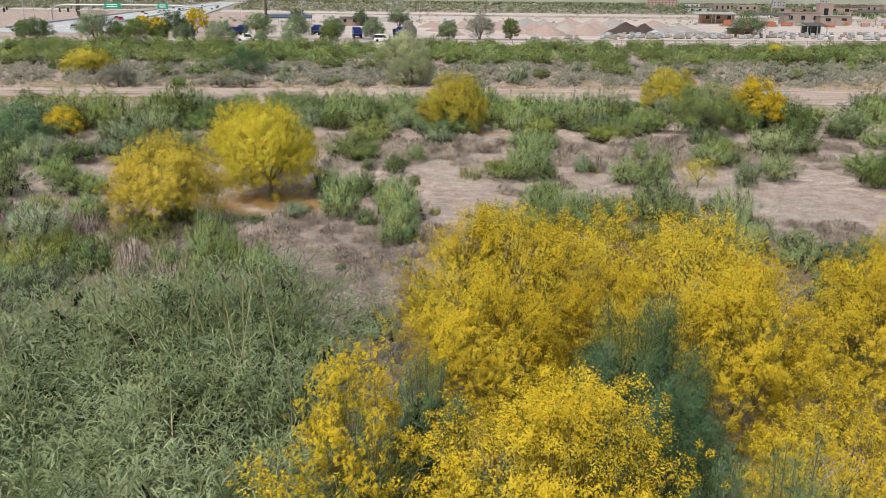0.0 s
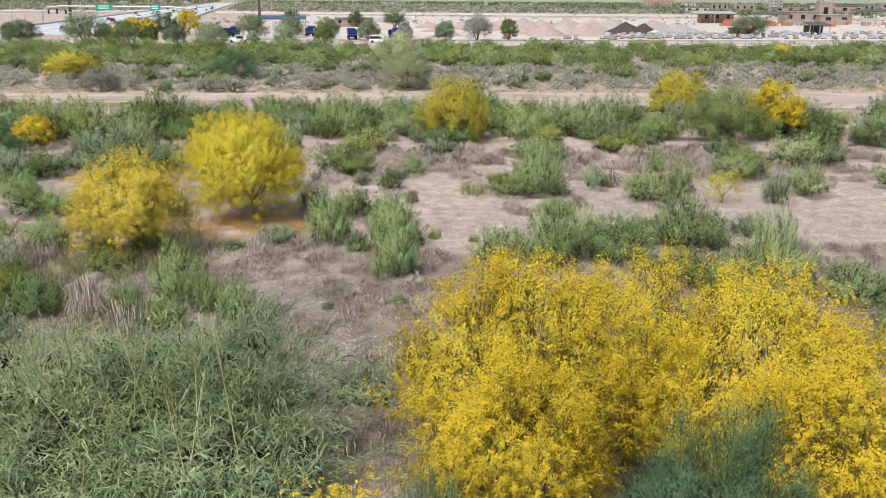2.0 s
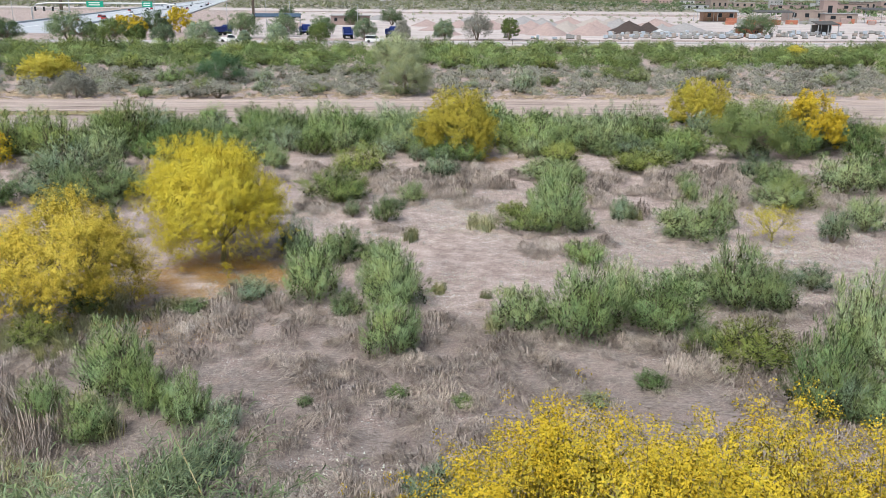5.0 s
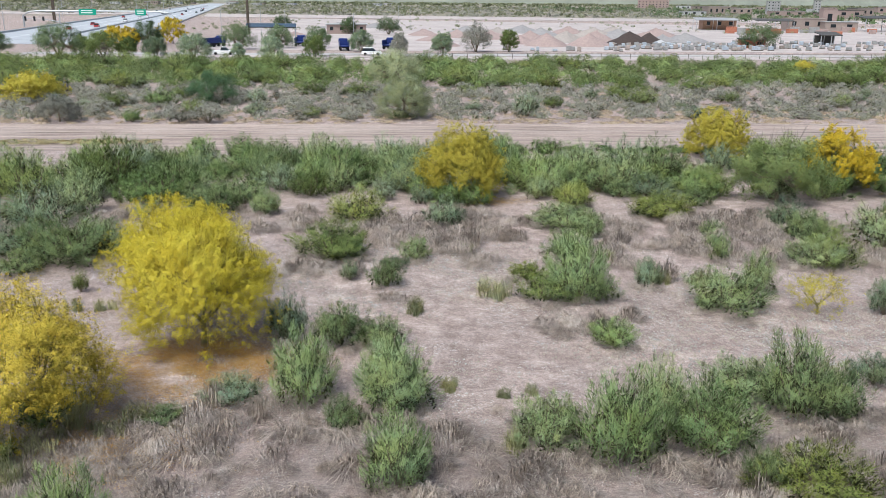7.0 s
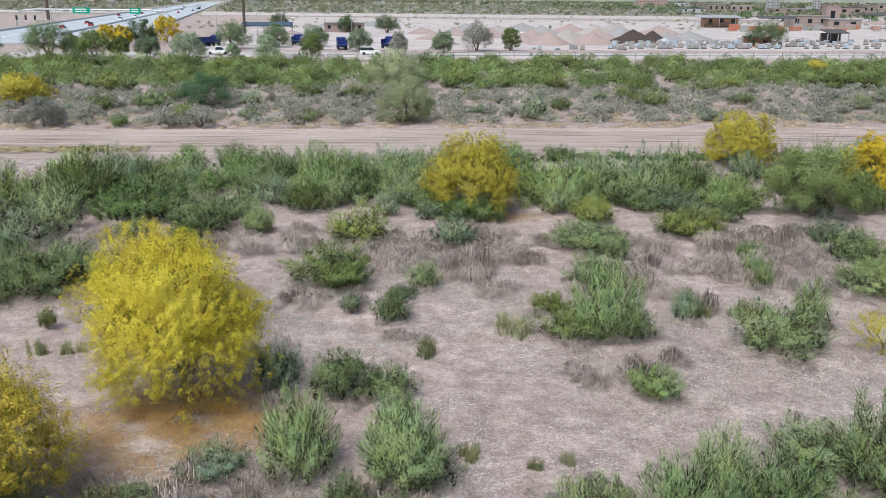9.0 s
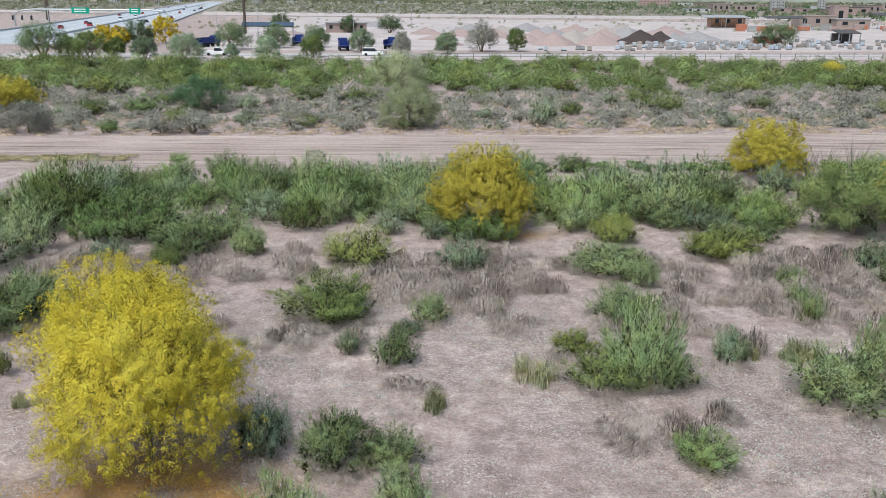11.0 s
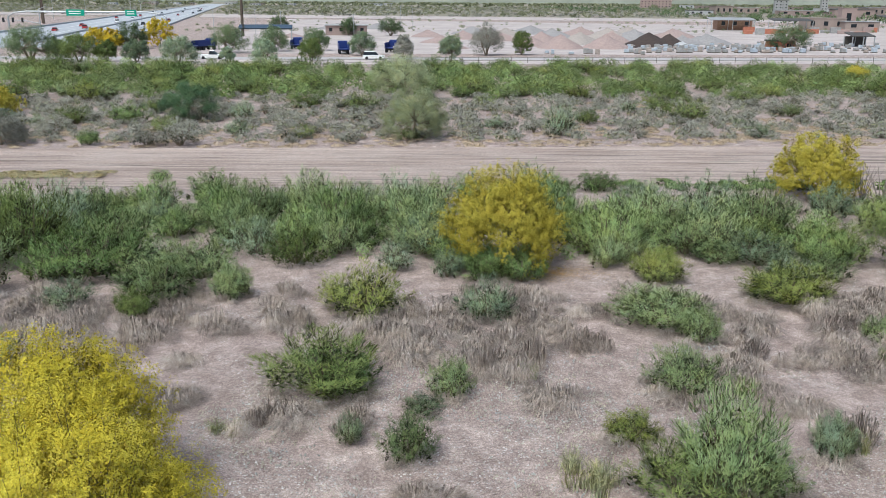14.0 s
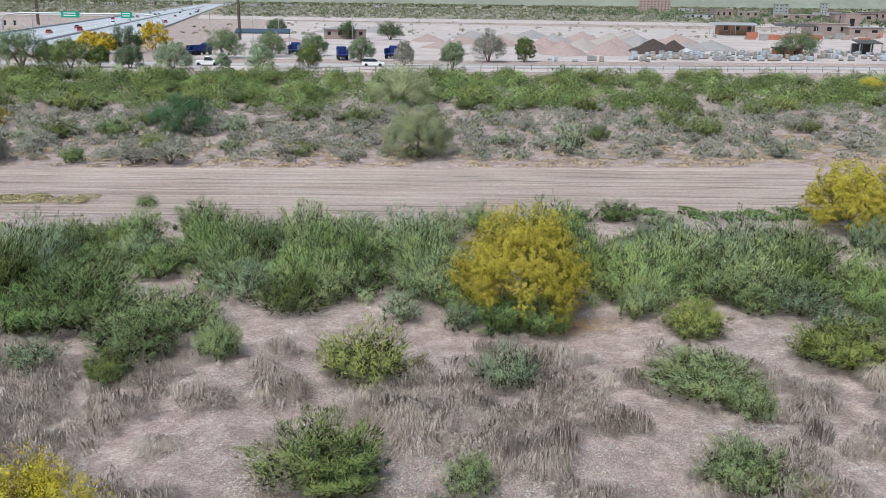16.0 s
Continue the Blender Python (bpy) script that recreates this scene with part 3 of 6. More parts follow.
def leafy_tree(name, x, y, w, h, seed, leaves=9000, leaf=0.12, mat=M_PALO, label="", low=0.2, group="", sprays=150, stems=1):
    """A green tree: trunk, limbs and a crown of many small leaves."""
    rng = np.random.default_rng(seed)
    tree = new(name)
    tree.matrix_basis = pose(x, y, float(ground_z(x, y)))
    tagged(tree, label, "tree", group)
    low = h * low
    ends, outward = crown_sprays(rng, w, h, sprays, low, 16)
    bm = bmesh.new()
    for j in range(stems):
        a = 2.4 * j + seed
        sx, sy = (0.16 * w * math.cos(a), 0.16 * w * math.sin(a)) if stems > 1 else (0.0, 0.05)
        tube(bm, [(sx * 0.08, sy * 0.08, -0.1), (sx * 0.5, sy * 0.5, h * 0.18), (sx, sy, h * 0.38)], [0.022 * w, 0.018 * w, 0.012 * w], 6)
        fork = bm.verts[-6:]
        for e in ends[j::4 * stems]:
            tube(bm, [(sx, sy, h * 0.38), e * np.array([0.5, 0.5, 0.7]), e], [0.009 * w, 0.005 * w, 0.0015 * w], 6, fork)
    part("trunk", bm, M_BARK, tree)
    inner = core_leaves(rng, ends * np.array([0.84, 0.84, 0.88]), np.full((sprays, 3), 0.05 * w), 15 * sprays, 0.022 * w)
    k = rng.integers(0, sprays, leaves)
    ball = unit(rng.normal(size=(leaves, 3)) + np.array([0, 0, 0.3])) * rng.uniform(0.4, 1.0, (leaves, 1))
    pts = ends[k] + ball * 0.10 * w * np.array([1, 1, 0.85])
    pts[:, 2] = np.maximum(pts[:, 2], 0.1)
    way = unit(outward[k] + rng.normal(size=(leaves, 3)) * 0.8 + np.array([0, 0, 0.2]))
    part("crown", mesh_of("crown", blades(rng, pts, way, leaf * rng.uniform(0.7, 1.6, leaves), np.full(leaves, leaf * 0.42), ball + np.array([0, 0, 0.35])), 3, mat, inner, mat, unit(ball * 0.7 + unit(pts - np.array([0, 0, h * 0.4])) * 0.5 + np.array([0, 0, 0.15]))), None, tree)
    return tree


def feather_tree(name, x, y, w, h, seed, count=30000, label=""):
    """A tamarisk: many upright plumes of thread-like leaves."""
    rng = np.random.default_rng(seed)
    tree = new(name)
    tree.matrix_basis = pose(x, y, float(ground_z(x, y)))
    tagged(tree, label, "tree")
    plumes = 34
    a, r = rng.uniform(0, 2 * np.pi, plumes), np.sqrt(rng.uniform(0, 1, plumes)) * w * 0.42
    top = np.stack([np.cos(a) * r, np.sin(a) * r, h * (1 - 0.55 * (r / (w * 0.5)) ** 1.5) * rng.uniform(0.8, 1, plumes)], 1)
    foot = top * np.array([0.3, 0.3, 0.0])
    bm = bmesh.new()
    for f, t in zip(foot, top):
        tube(bm, [f, f * 0.5 + t * 0.5, t], [0.05, 0.03, 0.006], 5)
    part("trunk", bm, M_BARK, tree)
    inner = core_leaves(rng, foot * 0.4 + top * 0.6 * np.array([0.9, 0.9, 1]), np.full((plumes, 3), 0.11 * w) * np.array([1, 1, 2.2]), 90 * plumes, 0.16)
    k = rng.integers(0, plumes, count)
    s = rng.uniform(0.15, 1.0, (count, 1)) ** 0.7
    axis = unit(top - foot)[k]
    thick = (0.10 + 0.55 * (1 - s)) * w * 0.24
    base = foot[k] + (top - foot)[k] * s + rng.normal(size=(count, 3)) * thick
    base[:, 2] = np.clip(base[:, 2], 0.1, h)
    way = unit(axis * 0.3 + unit(rng.normal(size=(count, 3))) * 0.9 + np.array([0, 0, 0.3]))
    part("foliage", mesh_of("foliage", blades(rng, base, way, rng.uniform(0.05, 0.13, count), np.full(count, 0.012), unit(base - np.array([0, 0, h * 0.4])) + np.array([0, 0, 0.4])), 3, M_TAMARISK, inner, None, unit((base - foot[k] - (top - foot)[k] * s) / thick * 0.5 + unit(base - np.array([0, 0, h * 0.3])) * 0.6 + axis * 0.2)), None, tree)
    return tree


def reed_stand(rng, w, h, canes):
    """Bent canes in leaning tufts, each with long ribbon leaves that arch over and droop, and bare dry stalks."""
    leaf, lean_of, stalk = [], [], []
    tufts = 11
    ta, tr = rng.uniform(0, 2 * np.pi, tufts), np.sqrt(rng.uniform(0, 1, tufts)) * w * 0.5
    tl = rng.normal(size=(tufts, 2)) * 0.38 + np.stack([np.cos(ta), np.sin(ta)], 1) * 0.22
    th = rng.uniform(0.62, 1.06, tufts)
    for k in range(canes):
        j = rng.integers(0, tufts)
        lean = tl[j] + rng.normal(size=2) * 0.20
        tall = h * th[j] * rng.uniform(0.72, 1.05)
        base = np.array([math.cos(ta[j]) * tr[j] + rng.normal() * 0.20, math.sin(ta[j]) * tr[j] + rng.normal() * 0.20, 0])
        n = 17
        s = 0.30 + 0.70 * np.linspace(0.0, 1.0, n) ** 0.8
        bend = np.abs(lean).sum()
        at = base + np.stack([lean[0] * tall * s ** 1.8, lean[1] * tall * s ** 1.8, tall * s * (1 - 0.20 * s * bend)], 1)
        ang = np.arange(n) * math.pi + rng.uniform(0, 6.28) + rng.normal(size=n) * 0.7
        out = unit(np.stack([np.cos(ang) + lean[0] * 1.2, np.sin(ang) + lean[1] * 1.2, rng.uniform(0.5, 1.5, n)], 1))
        ln = rng.uniform(0.26, 0.52, n) * (1.15 - 0.45 * s)
        wd = rng.uniform(0.026, 0.044, n)
        side = unit(np.cross(out, np.array([0, 0, 1.0]) + rng.normal(size=(n, 3)) * 0.3)) * wd[:, None] * 0.5
        mid = at + out * ln[:, None]
        drop = unit(out * np.array([1.3, 1.3, 0.0]) + np.array([0, 0, -0.10]) + rng.normal(size=(n, 3)) * 0.25)
        tip = mid + drop * (ln * rng.uniform(0.8, 1.25, n))[:, None] + np.array([0, 0, -0.05])
        leaf += [np.stack([at, mid - side, mid + side], 1), np.stack([mid - side, tip, mid + side], 1)]
        bulge = unit(np.array([lean[0], lean[1], 0.0]) * 0.5 + np.stack([np.cos(ang) * 0.55, np.sin(ang) * 0.55, 0.35 + 0.5 * s], 1))
        lean_of += [bulge, unit(bulge + np.array([0, 0, 0.25]))]
        if k % 5 == 0:
            d = np.array([0.010, 0.006, 0])
            stalk.append(np.stack([at[0] - d, at[0] + d, at[-1]])[None])
        if rng.uniform() < 0.07:
            b2 = at[n // 2]
            t2 = b2 + np.array([rng.normal() * 0.5, rng.normal() * 0.5, rng.uniform(0.3, 1.0)]) * h * 0.42
            e = np.array([0.015, 0.009, 0])
            stalk.append(np.stack([b2 - e, b2 + e, t2])[None])
    return np.concatenate(leaf), np.concatenate(stalk), np.concatenate(lean_of)

# ---- ground ----
def coords(a, b, step, lo, hi, grow):
    mid = list(np.arange(a, b + step / 2, step))
    up, d = [], step
    while not up or up[-1] < hi:
        d *= grow
        up.append((up[-1] if up else b) + d)
    down, d = [], step
    while not down or down[-1] > lo:
        d *= grow
        down.append((down[-1] if down else a) - d)
    return np.array(down[::-1] + mid + up)


def sheet(name, xs, ys, height, material):
    X, Y = np.meshgrid(xs, ys)
    Zs = height(X, Y)
    v = np.stack([X, Y, Zs], -1).reshape(-1, 3)
    nx, ny = len(xs), len(ys)
    i = (np.arange(ny - 1)[:, None] * nx + np.arange(nx - 1)[None, :]).ravel()
    f = np.stack([i, i + 1, i + nx + 1, i + nx], 1)
    me = bpy.data.meshes.new(name)
    me.from_pydata(v.tolist(), [], f.tolist())
    me.polygons.foreach_set("use_smooth", np.ones(len(me.polygons), bool))
    me.materials.append(material)
    return new(name, me)


def wave(x, y, k):
    return np.sin(x * 0.31 * k + 1.3) * np.cos(y * 0.27 * k + 0.4) + 0.6 * np.sin(x * 0.83 * k + y * 0.61 * k) + 0.4 * np.cos(y * 1.17 * k - x * 0.4 * k)


TRACK_SLOPE = 0.047


def track_middle(x):
    return 106.6 + TRACK_SLOPE * x


def ground_height(X, Y):
    near = np.clip((118 - Y) / 20, 0, 1)
    z = ground_z(X, Y) + 0.03 * wave(X, Y, 1.0) * near + 0.018 * wave(X + 7, Y, 4.7) * near - 0.05
    d = np.abs(Y - track_middle(X))
    return np.where(d < 8.6, -0.22, z)


ground = sheet("ground", coords(-75, 75, 0.6, -4200, 4200, 1.2), coords(-40, 128, 0.6, -60, 4700, 1.12), ground_height, M_GROUND)
tagged(ground, "dry pinkish sand and gravel with straw litter", "ground", kind="structure")


def track_height(X, Y):
    v = Y
    ridges = 0.07 * np.abs(np.sin(v * 2.6 + 0.25 * np.sin(X * 0.03))) ** 0.5 + 0.035 * np.sin(v * 4.1 + 0.5 * np.sin(X * 0.05 + 2)) + 0.03 * np.sin(v * 9.0 + X * 0.01) - 0.05
    berm = 0.16 * np.exp(-((np.abs(v) - 7.9) / 0.5) ** 2)
    return -0.08 + ridges * np.clip((8.2 - np.abs(v)) * 2, 0, 1) + berm + 0.012 * wave(X, v, 2.3)


track = sheet("dirt_track", np.arange(-150, 151, 1.0), np.arange(-8.9, 8.91, 0.14), track_height, M_TRACK)
track.data.transform(Matrix(((1, 0, 0, 0), (TRACK_SLOPE, 1, 0, 106.6), (0, 0, 1, 0), (0, 0, 0, 1))))
tagged(track, "wide graded dirt track with long parallel drag marks", "dirt road", kind="structure")

# ---- trees in bloom ----
G_PV = "palo verde trees in bloom"
blossom_tree("palo_verde", -12.9, 42.0, 6.4, 4.8, 11, 120000, 0.036, M_BLOOM_AMBER, 0.3, 260, "palo verde in deep yellow bloom, open crown", G_PV)
blossom_tree("palo_verde", -8.9, 49.3, 6.5, 5.7, 12, 190000, 0.033, M_BLOOM_LEMON, 0.3, 330, "dense round palo verde covered in bright yellow flowers", G_PV)
blossom_tree("palo_verde", -11.2, 54.4, 6.3, 5.2, 20, 90000, 0.040, M_BLOOM_LEMON, 0.3, 240, "lower yellow palo verde grown into its larger neighbour", G_PV)
blossom_tree("palo_verde", 2.9, 77.2, 6.6, 5.2, 13, 110000, 0.048, M_BLOOM_OLD, 0.3, 260, "round palo verde with fading golden flowers beside the thicket", G_PV)
blossom_tree("palo_verde", 26.7, 93.5, 6.6, 4.6, 14, 46000, 0.07, M_BLOOM_OLD, 0.35, 150, "golden palo verde at the edge of the dirt track", G_PV)
blossom_tree("palo_verde", 18.5, 53.2, 3.0, 2.1, 15, 3200, 0.042, M_BLOOM_OLD, 0.7, 60, "small sparse young palo verde with pale yellow flowers", G_PV)
blossom_tree("palo_verde", 31.4, 79.3, 5.4, 5.1, 16, 42000, 0.07, M_BLOOM, 0.2, 140, "orange-yellow palo verde behind a green tree", G_PV)
blossom_tree("palo_verde", -54.2, 136.1, 9.7, 3.8, 17, 14000, 0.16, M_BLOOM_OLD, 0.35, 150, "low broad palo verde in olive-yellow bloom beyond the track", G_PV)
blossom_tree("palo_verde", 71.1, 179.2, 4.6, 2.4, 18, 5000, 0.16, M_BLOOM_OLD, 0.4, 60, "small yellow palo verde among green bushes", G_PV)
blossom_tree("palo_verde", -31.4, 72.3, 3.8, 2.6, 19, 9000, 0.08, M_BLOOM, 0.2, 90, "small bright yellow palo verde in the thicket", G_PV)
# the grove under the start of the flight
blossom_tree("palo_verde", 3.5, 22.4, 7.0, 6.0, 21, 150000, 0.032, M_BLOOM, 0.3, 320, "large palo verde in full yellow bloom in a grove", G_PV, low=0.1)
blossom_tree("palo_verde", 9.2, 22.3, 6.6, 5.6, 22, 130000, 0.032, M_BLOOM, 0.26, 300, "palo verde in full yellow bloom in a grove", G_PV, low=0.1)
blossom_tree("palo_verde", 6.3, 23.0, 5.6, 5.7, 38, 90000, 0.032, M_BLOOM, 0.28, 240, "palo verde in full yellow bloom between two others", G_PV, low=0.1)
blossom_tree("palo_verde", 8.9, 18.0, 4.4, 5.7, 28, 90000, 0.031, M_BLOOM, 0.24, 220, "palo verde in full yellow bloom in a grove", G_PV, low=0.1)
blossom_tree("palo_verde", 2.9, 18.8, 4.4, 5.2, 29, 80000, 0.030, M_BLOOM, 0.3, 200, "palo verde in full yellow bloom in a grove", G_PV, low=0.1)
blossom_tree("palo_verde", 3.5, 10.3, 5.6, 6.2, 23, 170000, 0.028, M_BLOOM, 0.2, 260, "palo verde in full yellow bloom in a grove", G_PV, low=0.1)
blossom_tree("palo_verde", -0.1, 13.4, 2.7, 5.7, 24, 44000, 0.026, M_BLOOM, 0.32, 130, "narrow palo verde in bloom beside giant reed", G_PV, low=0.15)
blossom_tree("palo_verde", 12.9, 19.6, 4.8, 5.5, 25, 90000, 0.029, M_BLOOM, 0.26, 220, "palo verde in full yellow bloom in a grove", G_PV, low=0.1)
blossom_tree("palo_verde", 16.0, 22.0, 5.2, 6.2, 30, 70000, 0.030, M_BLOOM, 0.26, 200, "palo verde in full yellow bloom in a grove", G_PV, low=0.1)
blossom_tree("palo_verde", 9.0, 12.4, 3.7, 5.1, 26, 60000, 0.028, M_BLOOM, 0.28, 210, "palo verde in bloom beside a tamarisk", G_PV, low=0.1)
blossom_tree("palo_verde", -1.4, 11.0, 2.2, 4.6, 27, 6500, 0.032, M_BLOOM, 0.5, 70, "young palo verde with few flowers among reeds", G_PV, low=0.2)
# green trees
leafy_tree("palo_verde", 25.8, 76.5, 7.4, 4.6, 31, 26000, 0.11, M_PALO, "green palo verde that has finished blooming", 0.12)
leafy_tree("palo_verde", -2.7, 120.4, 7.0, 5.0, 32, 60000, 0.08, M_PALEGREEN, "pale grey-green palo verde at the edge of the track", 0.1)
leafy_tree("mesquite_tree", -5.1, 157.9, 10.1, 5.2, 33, 26000, 0.13, M_PALEGREEN, "broad grey-green mesquite above the green belt", 0.1)
leafy_tree("mesquite_tree", -29.1, 133.0, 7.1, 4.3, 34, 24000, 0.11, M_TAMARISK, "dark green mesquite behind the track", 0.1)
leafy_tree("mesquite_tree", -29.7, 61.0, 5.5, 4.2, 35, 16000, 0.12, M_TAMARISK, "dark blue-green tree at the edge of the wash", 0.1)
leafy_tree("silver_bush", -42.5, 115.8, 5.9, 3.0, 36, 10000, 0.13, M_SAGE, "whitish grey bush beside the dirt track", 0.06)
feather_tree("tamarisk", 5.8, 14.9, 4.8, 6.25, 41, 140000, "dark blue-green feathery tamarisk among yellow trees")
feather_tree("tamarisk", 7.0, 9.9, 4.2, 6.0, 42, 50000, "feathery tamarisk at the foot of a yellow grove")
feather_tree("tamarisk", 1.3, 15.8, 2.6, 4.5, 43, 26000, "small olive green tamarisk between yellow trees")

# ---- giant reed ----
REED = []
for n in range(3):
    rr = np.random.default_rng(60 + n)
    lf, stk, bulge = reed_stand(rr, 4.4, 4.5, 380)
    # low dead blades, coloured near-black as shade between the tufts
    shaded_thatch = core_leaves(rr, np.stack([rr.uniform(-2.1, 2.1, 60), rr.uniform(-2.1, 2.1, 60), rr.uniform(0.6, 2.5, 60)], 1), np.full((60, 3), 0.4), 600, 0.3)
    REED.append((mesh_of("leaf_mass", lf, 3, M_REED, shaded_thatch, None, bulge), mesh_of("dry_cane", stk, 3, M_CANE)))
rr = random.Random(5)
for gy in range(5):
    for gx in range(5):
        x, y = -3.9 - gx * 3.1 + rr.uniform(-0.6, 0.6) - 0.12 * gy * gx * 0.3, 10.2 + gy * 3.3 + rr.uniform(-0.6, 0.6)
        if x > -2.4 - (y - 16) * 0.28:
            x = -2.4 - (y - 16) * 0.28 - rr.uniform(0, 0.6)
        if (gx, gy) in ((4, 0), (4, 4), (3, 4), (4, 3)):
            continue
        clump = new("giant_reed_clump")
        clump.matrix_basis = Matrix.LocRotScale((x, y, -0.02), Euler((0, 0, rr.choice((0, 0.5, -0.5, 0.9)))), (1, 1, rr.uniform(0.8, 1.08) * (1 - 0.02 * gy)))
        tagged(clump, "dense clump of tall grey-green giant reed with dry stalks", "reed", "giant reed clumps")
        lm, cm = rr.choice(REED)
        part("leaf_mass", lm, None, clump)
        part("dry_cane", cm, None, clump, "straw-coloured dry canes")


def dry_canes(x, y, h, seed):
    """Dead reed canes that stand above the green growth, each with a thin plume."""
    rng = np.random.default_rng(seed)
    ob = new("dead_reed_canes")
    ob.matrix_basis = pose(x, y, 0)
    tagged(ob, "tall straw-coloured dead reed canes with thin plumes", "reed", "dead canes")
    for _ in range(4):
        foot = rng.normal(size=2) * 0.8
        lean = rng.normal(size=2) * 0.20 + np.array([-0.08, 0])
        tall = h * rng.uniform(0.78, 1.05)
        top = (foot[0] + lean[0] * tall, foot[1] + lean[1] * tall, tall)
        mid = (foot[0] + lean[0] * tall * 0.4, foot[1] + lean[1] * tall * 0.4, tall * 0.5)
        cane = part("cane", tube(bmesh.new(), [(foot[0], foot[1], -0.1), mid, top], [0.018, 0.015, 0.008], 5), M_CANE, ob)
        n = 26
        at = np.array(top) - np.array([lean[0], lean[1], 1.0]) * rng.uniform(0, 0.7, (n, 1))
        way = unit(rng.normal(size=(n, 3)) * 0.35 + np.array([lean[0], lean[1], 0.9]))
        part("plume", mesh_of("plume", blades(rng, at, way, rng.uniform(0.12, 0.3, n), np.full(n, 0.014)), 3, M_CANE), None, cane)


dry_canes(-4.4, 19.6, 5.0, 1)
dry_canes(-5.9, 21.3, 5.0, 2)
dry_canes(-3.5, 18.2, 4.8, 3)
dry_canes(-7.6, 22.6, 4.8, 4)

# ---- shrubs of the wash, each at its place ----
shrub("creo", -8.3, 77.5, 3.3, 1.8)
shrub("creo", -14.3, 69.8, 1.9, 1.1)
shrub("bluish", -2.9, 76.4, 2.0, 1.4)
shrub("bluish", 1.5, 69.1, 2.4, 1.8)
shrub("bluish", 0.4, 76.2, 1.3, 0.9)
shrub("yg", -4.1, 70.0, 3.8, 2.0)
shrub("yg", 10.6, 75.0, 2.8, 1.5)
shrub("yg", 16.1, 71.7, 3.9, 1.5)
shrub("broom", -10.5, 72.0, 1.8, 1.6)
shrub("broom", 9.1, 68.6, 3.8, 1.4)
shrub("broom", 10.3, 66.6, 1.8, 1.3)
shrub("broom", 8.3, 76.8, 1.7, 1.7)
shrub("dark", 2.2, 75.9, 3.4, 1.5)
shrub("dark", 8.6, 95.1, 2.3, 1.0)
shrub("dark", 11.6, 96.2, 3.2, 1.3)
shrub("bluish", 14.2, 94.2, 2.7, 1.0)
shrub("broom", -16.2, 91.8, 3.4, 2.2)
shrub("broom", -22.3, 99.5, 1.5, 0.8)
shrub("dark", -18.3, 75.4, 5.2, 2.5)
shrub("dark", -23.9, 83.1, 5.0, 2.0)
shrub("dark", -20.5, 84.9, 4.1, 1.2)
shrub("dark", -20.2, 74.6, 2.8, 2.0)
shrub("dark", -4.9, 81.2, 3.2, 2.0)
shrub("dark", -6.7, 84.0, 3.4, 2.8)
shrub("dark", 1.8, 92.2, 2.9, 1.9)
shrub("dark", 0.1, 77.7, 2.5, 1.4)
shrub("dark", 11.3, 80.7, 3.6, 1.9)
shrub("dark", 20.6, 80.0, 4.1, 1.7)
shrub("broom", -15.1, 75.2, 4.3, 1.6)
shrub("broom", -14.1, 72.0, 3.7, 1.7)
shrub("broom", -12.7, 75.0, 3.7, 1.9)
shrub("broom", -16.4, 85.0, 4.0, 1.5)
shrub("broom", -12.3, 81.0, 3.3, 2.3)
shrub("broom", -11.4, 85.9, 3.3, 2.6)
shrub("broom", -8.8, 86.0, 3.3, 2.0)
shrub("broom", -3.9, 86.2, 3.6, 2.1)
shrub("broom", -0.9, 89.6, 3.1, 2.2)
shrub("broom", -6.2, 79.3, 2.8, 2.3)
shrub("broom", -2.2, 80.2, 2.9, 2.0)
shrub("broom", -14.6, 88.0, 3.1, 1.7)
shrub("broom", -24.3, 89.4, 4.5, 1.0)
shrub("broom", 13.3, 79.5, 3.9, 2.4)
shrub("broom", 14.5, 77.9, 2.6, 1.1)
shrub("broom", 15.0, 86.7, 4.1, 0.6)
shrub("broom", 19.3, 74.9, 2.3, 1.3)
shrub("bluish", -17.8, 70.9, 2.3, 1.1)
shrub("bluish", -1.3, 79.6, 3.4, 1.9)
shrub("bluish", -10.8, 79.3, 3.2, 1.9)
shrub("bluish", -2.9, 87.3, 3.3, 3.0)
shrub("bluish", -8.8, 90.7, 3.2, 1.5)
shrub("bluish", 16.8, 77.4, 3.5, 1.6)
shrub("bluish", 17.3, 74.9, 2.3, 1.3)
shrub("bluish", -11.6, 90.5, 2.9, 1.1)
shrub("bluish", -6.0, 92.0, 2.9, 1.3)
shrub("creo", 8.0, 79.8, 3.8, 2.1)
shrub("creo", 18.4, 83.5, 3.7, 1.5)
shrub("creo", -20.8, 89.2, 3.6, 1.4)
shrub("creo", 21.3, 78.4, 4.1, 1.9)
shrub("creo", 7.5, 81.3, 3.0, 1.8)
shrub("broom", -0.3, 61.6, 1.6, 1.2)
shrub("broom", 8.2, 61.9, 2.6, 1.5)
shrub("broom", 16.7, 61.5, 1.1, 1.5)
shrub("broom", -1.7, 57.1, 1.7, 1.3)
shrub("broom", 17.9, 66.7, 1.6, 0.9)
shrub("broom", 13.6, 54.0, 1.2, 0.6)
shrub("broom", -10.5, 72.1, 1.9, 1.4)
shrub("broom", 9.3, 69.5, 4.2, 1.1)
shrub("broom", 8.7, 55.1, 1.8, 1.3)
shrub("creo", -4.9, 62.2, 4.1, 1.9)
shrub("creo", 6.2, 55.1, 2.9, 1.3)
shrub("creo", -3.2, 51.6, 1.8, 0.2)
shrub("creo", -14.3, 69.3, 1.4, 1.0)
shrub("dark", -4.4, 61.9, 2.5, 1.3)
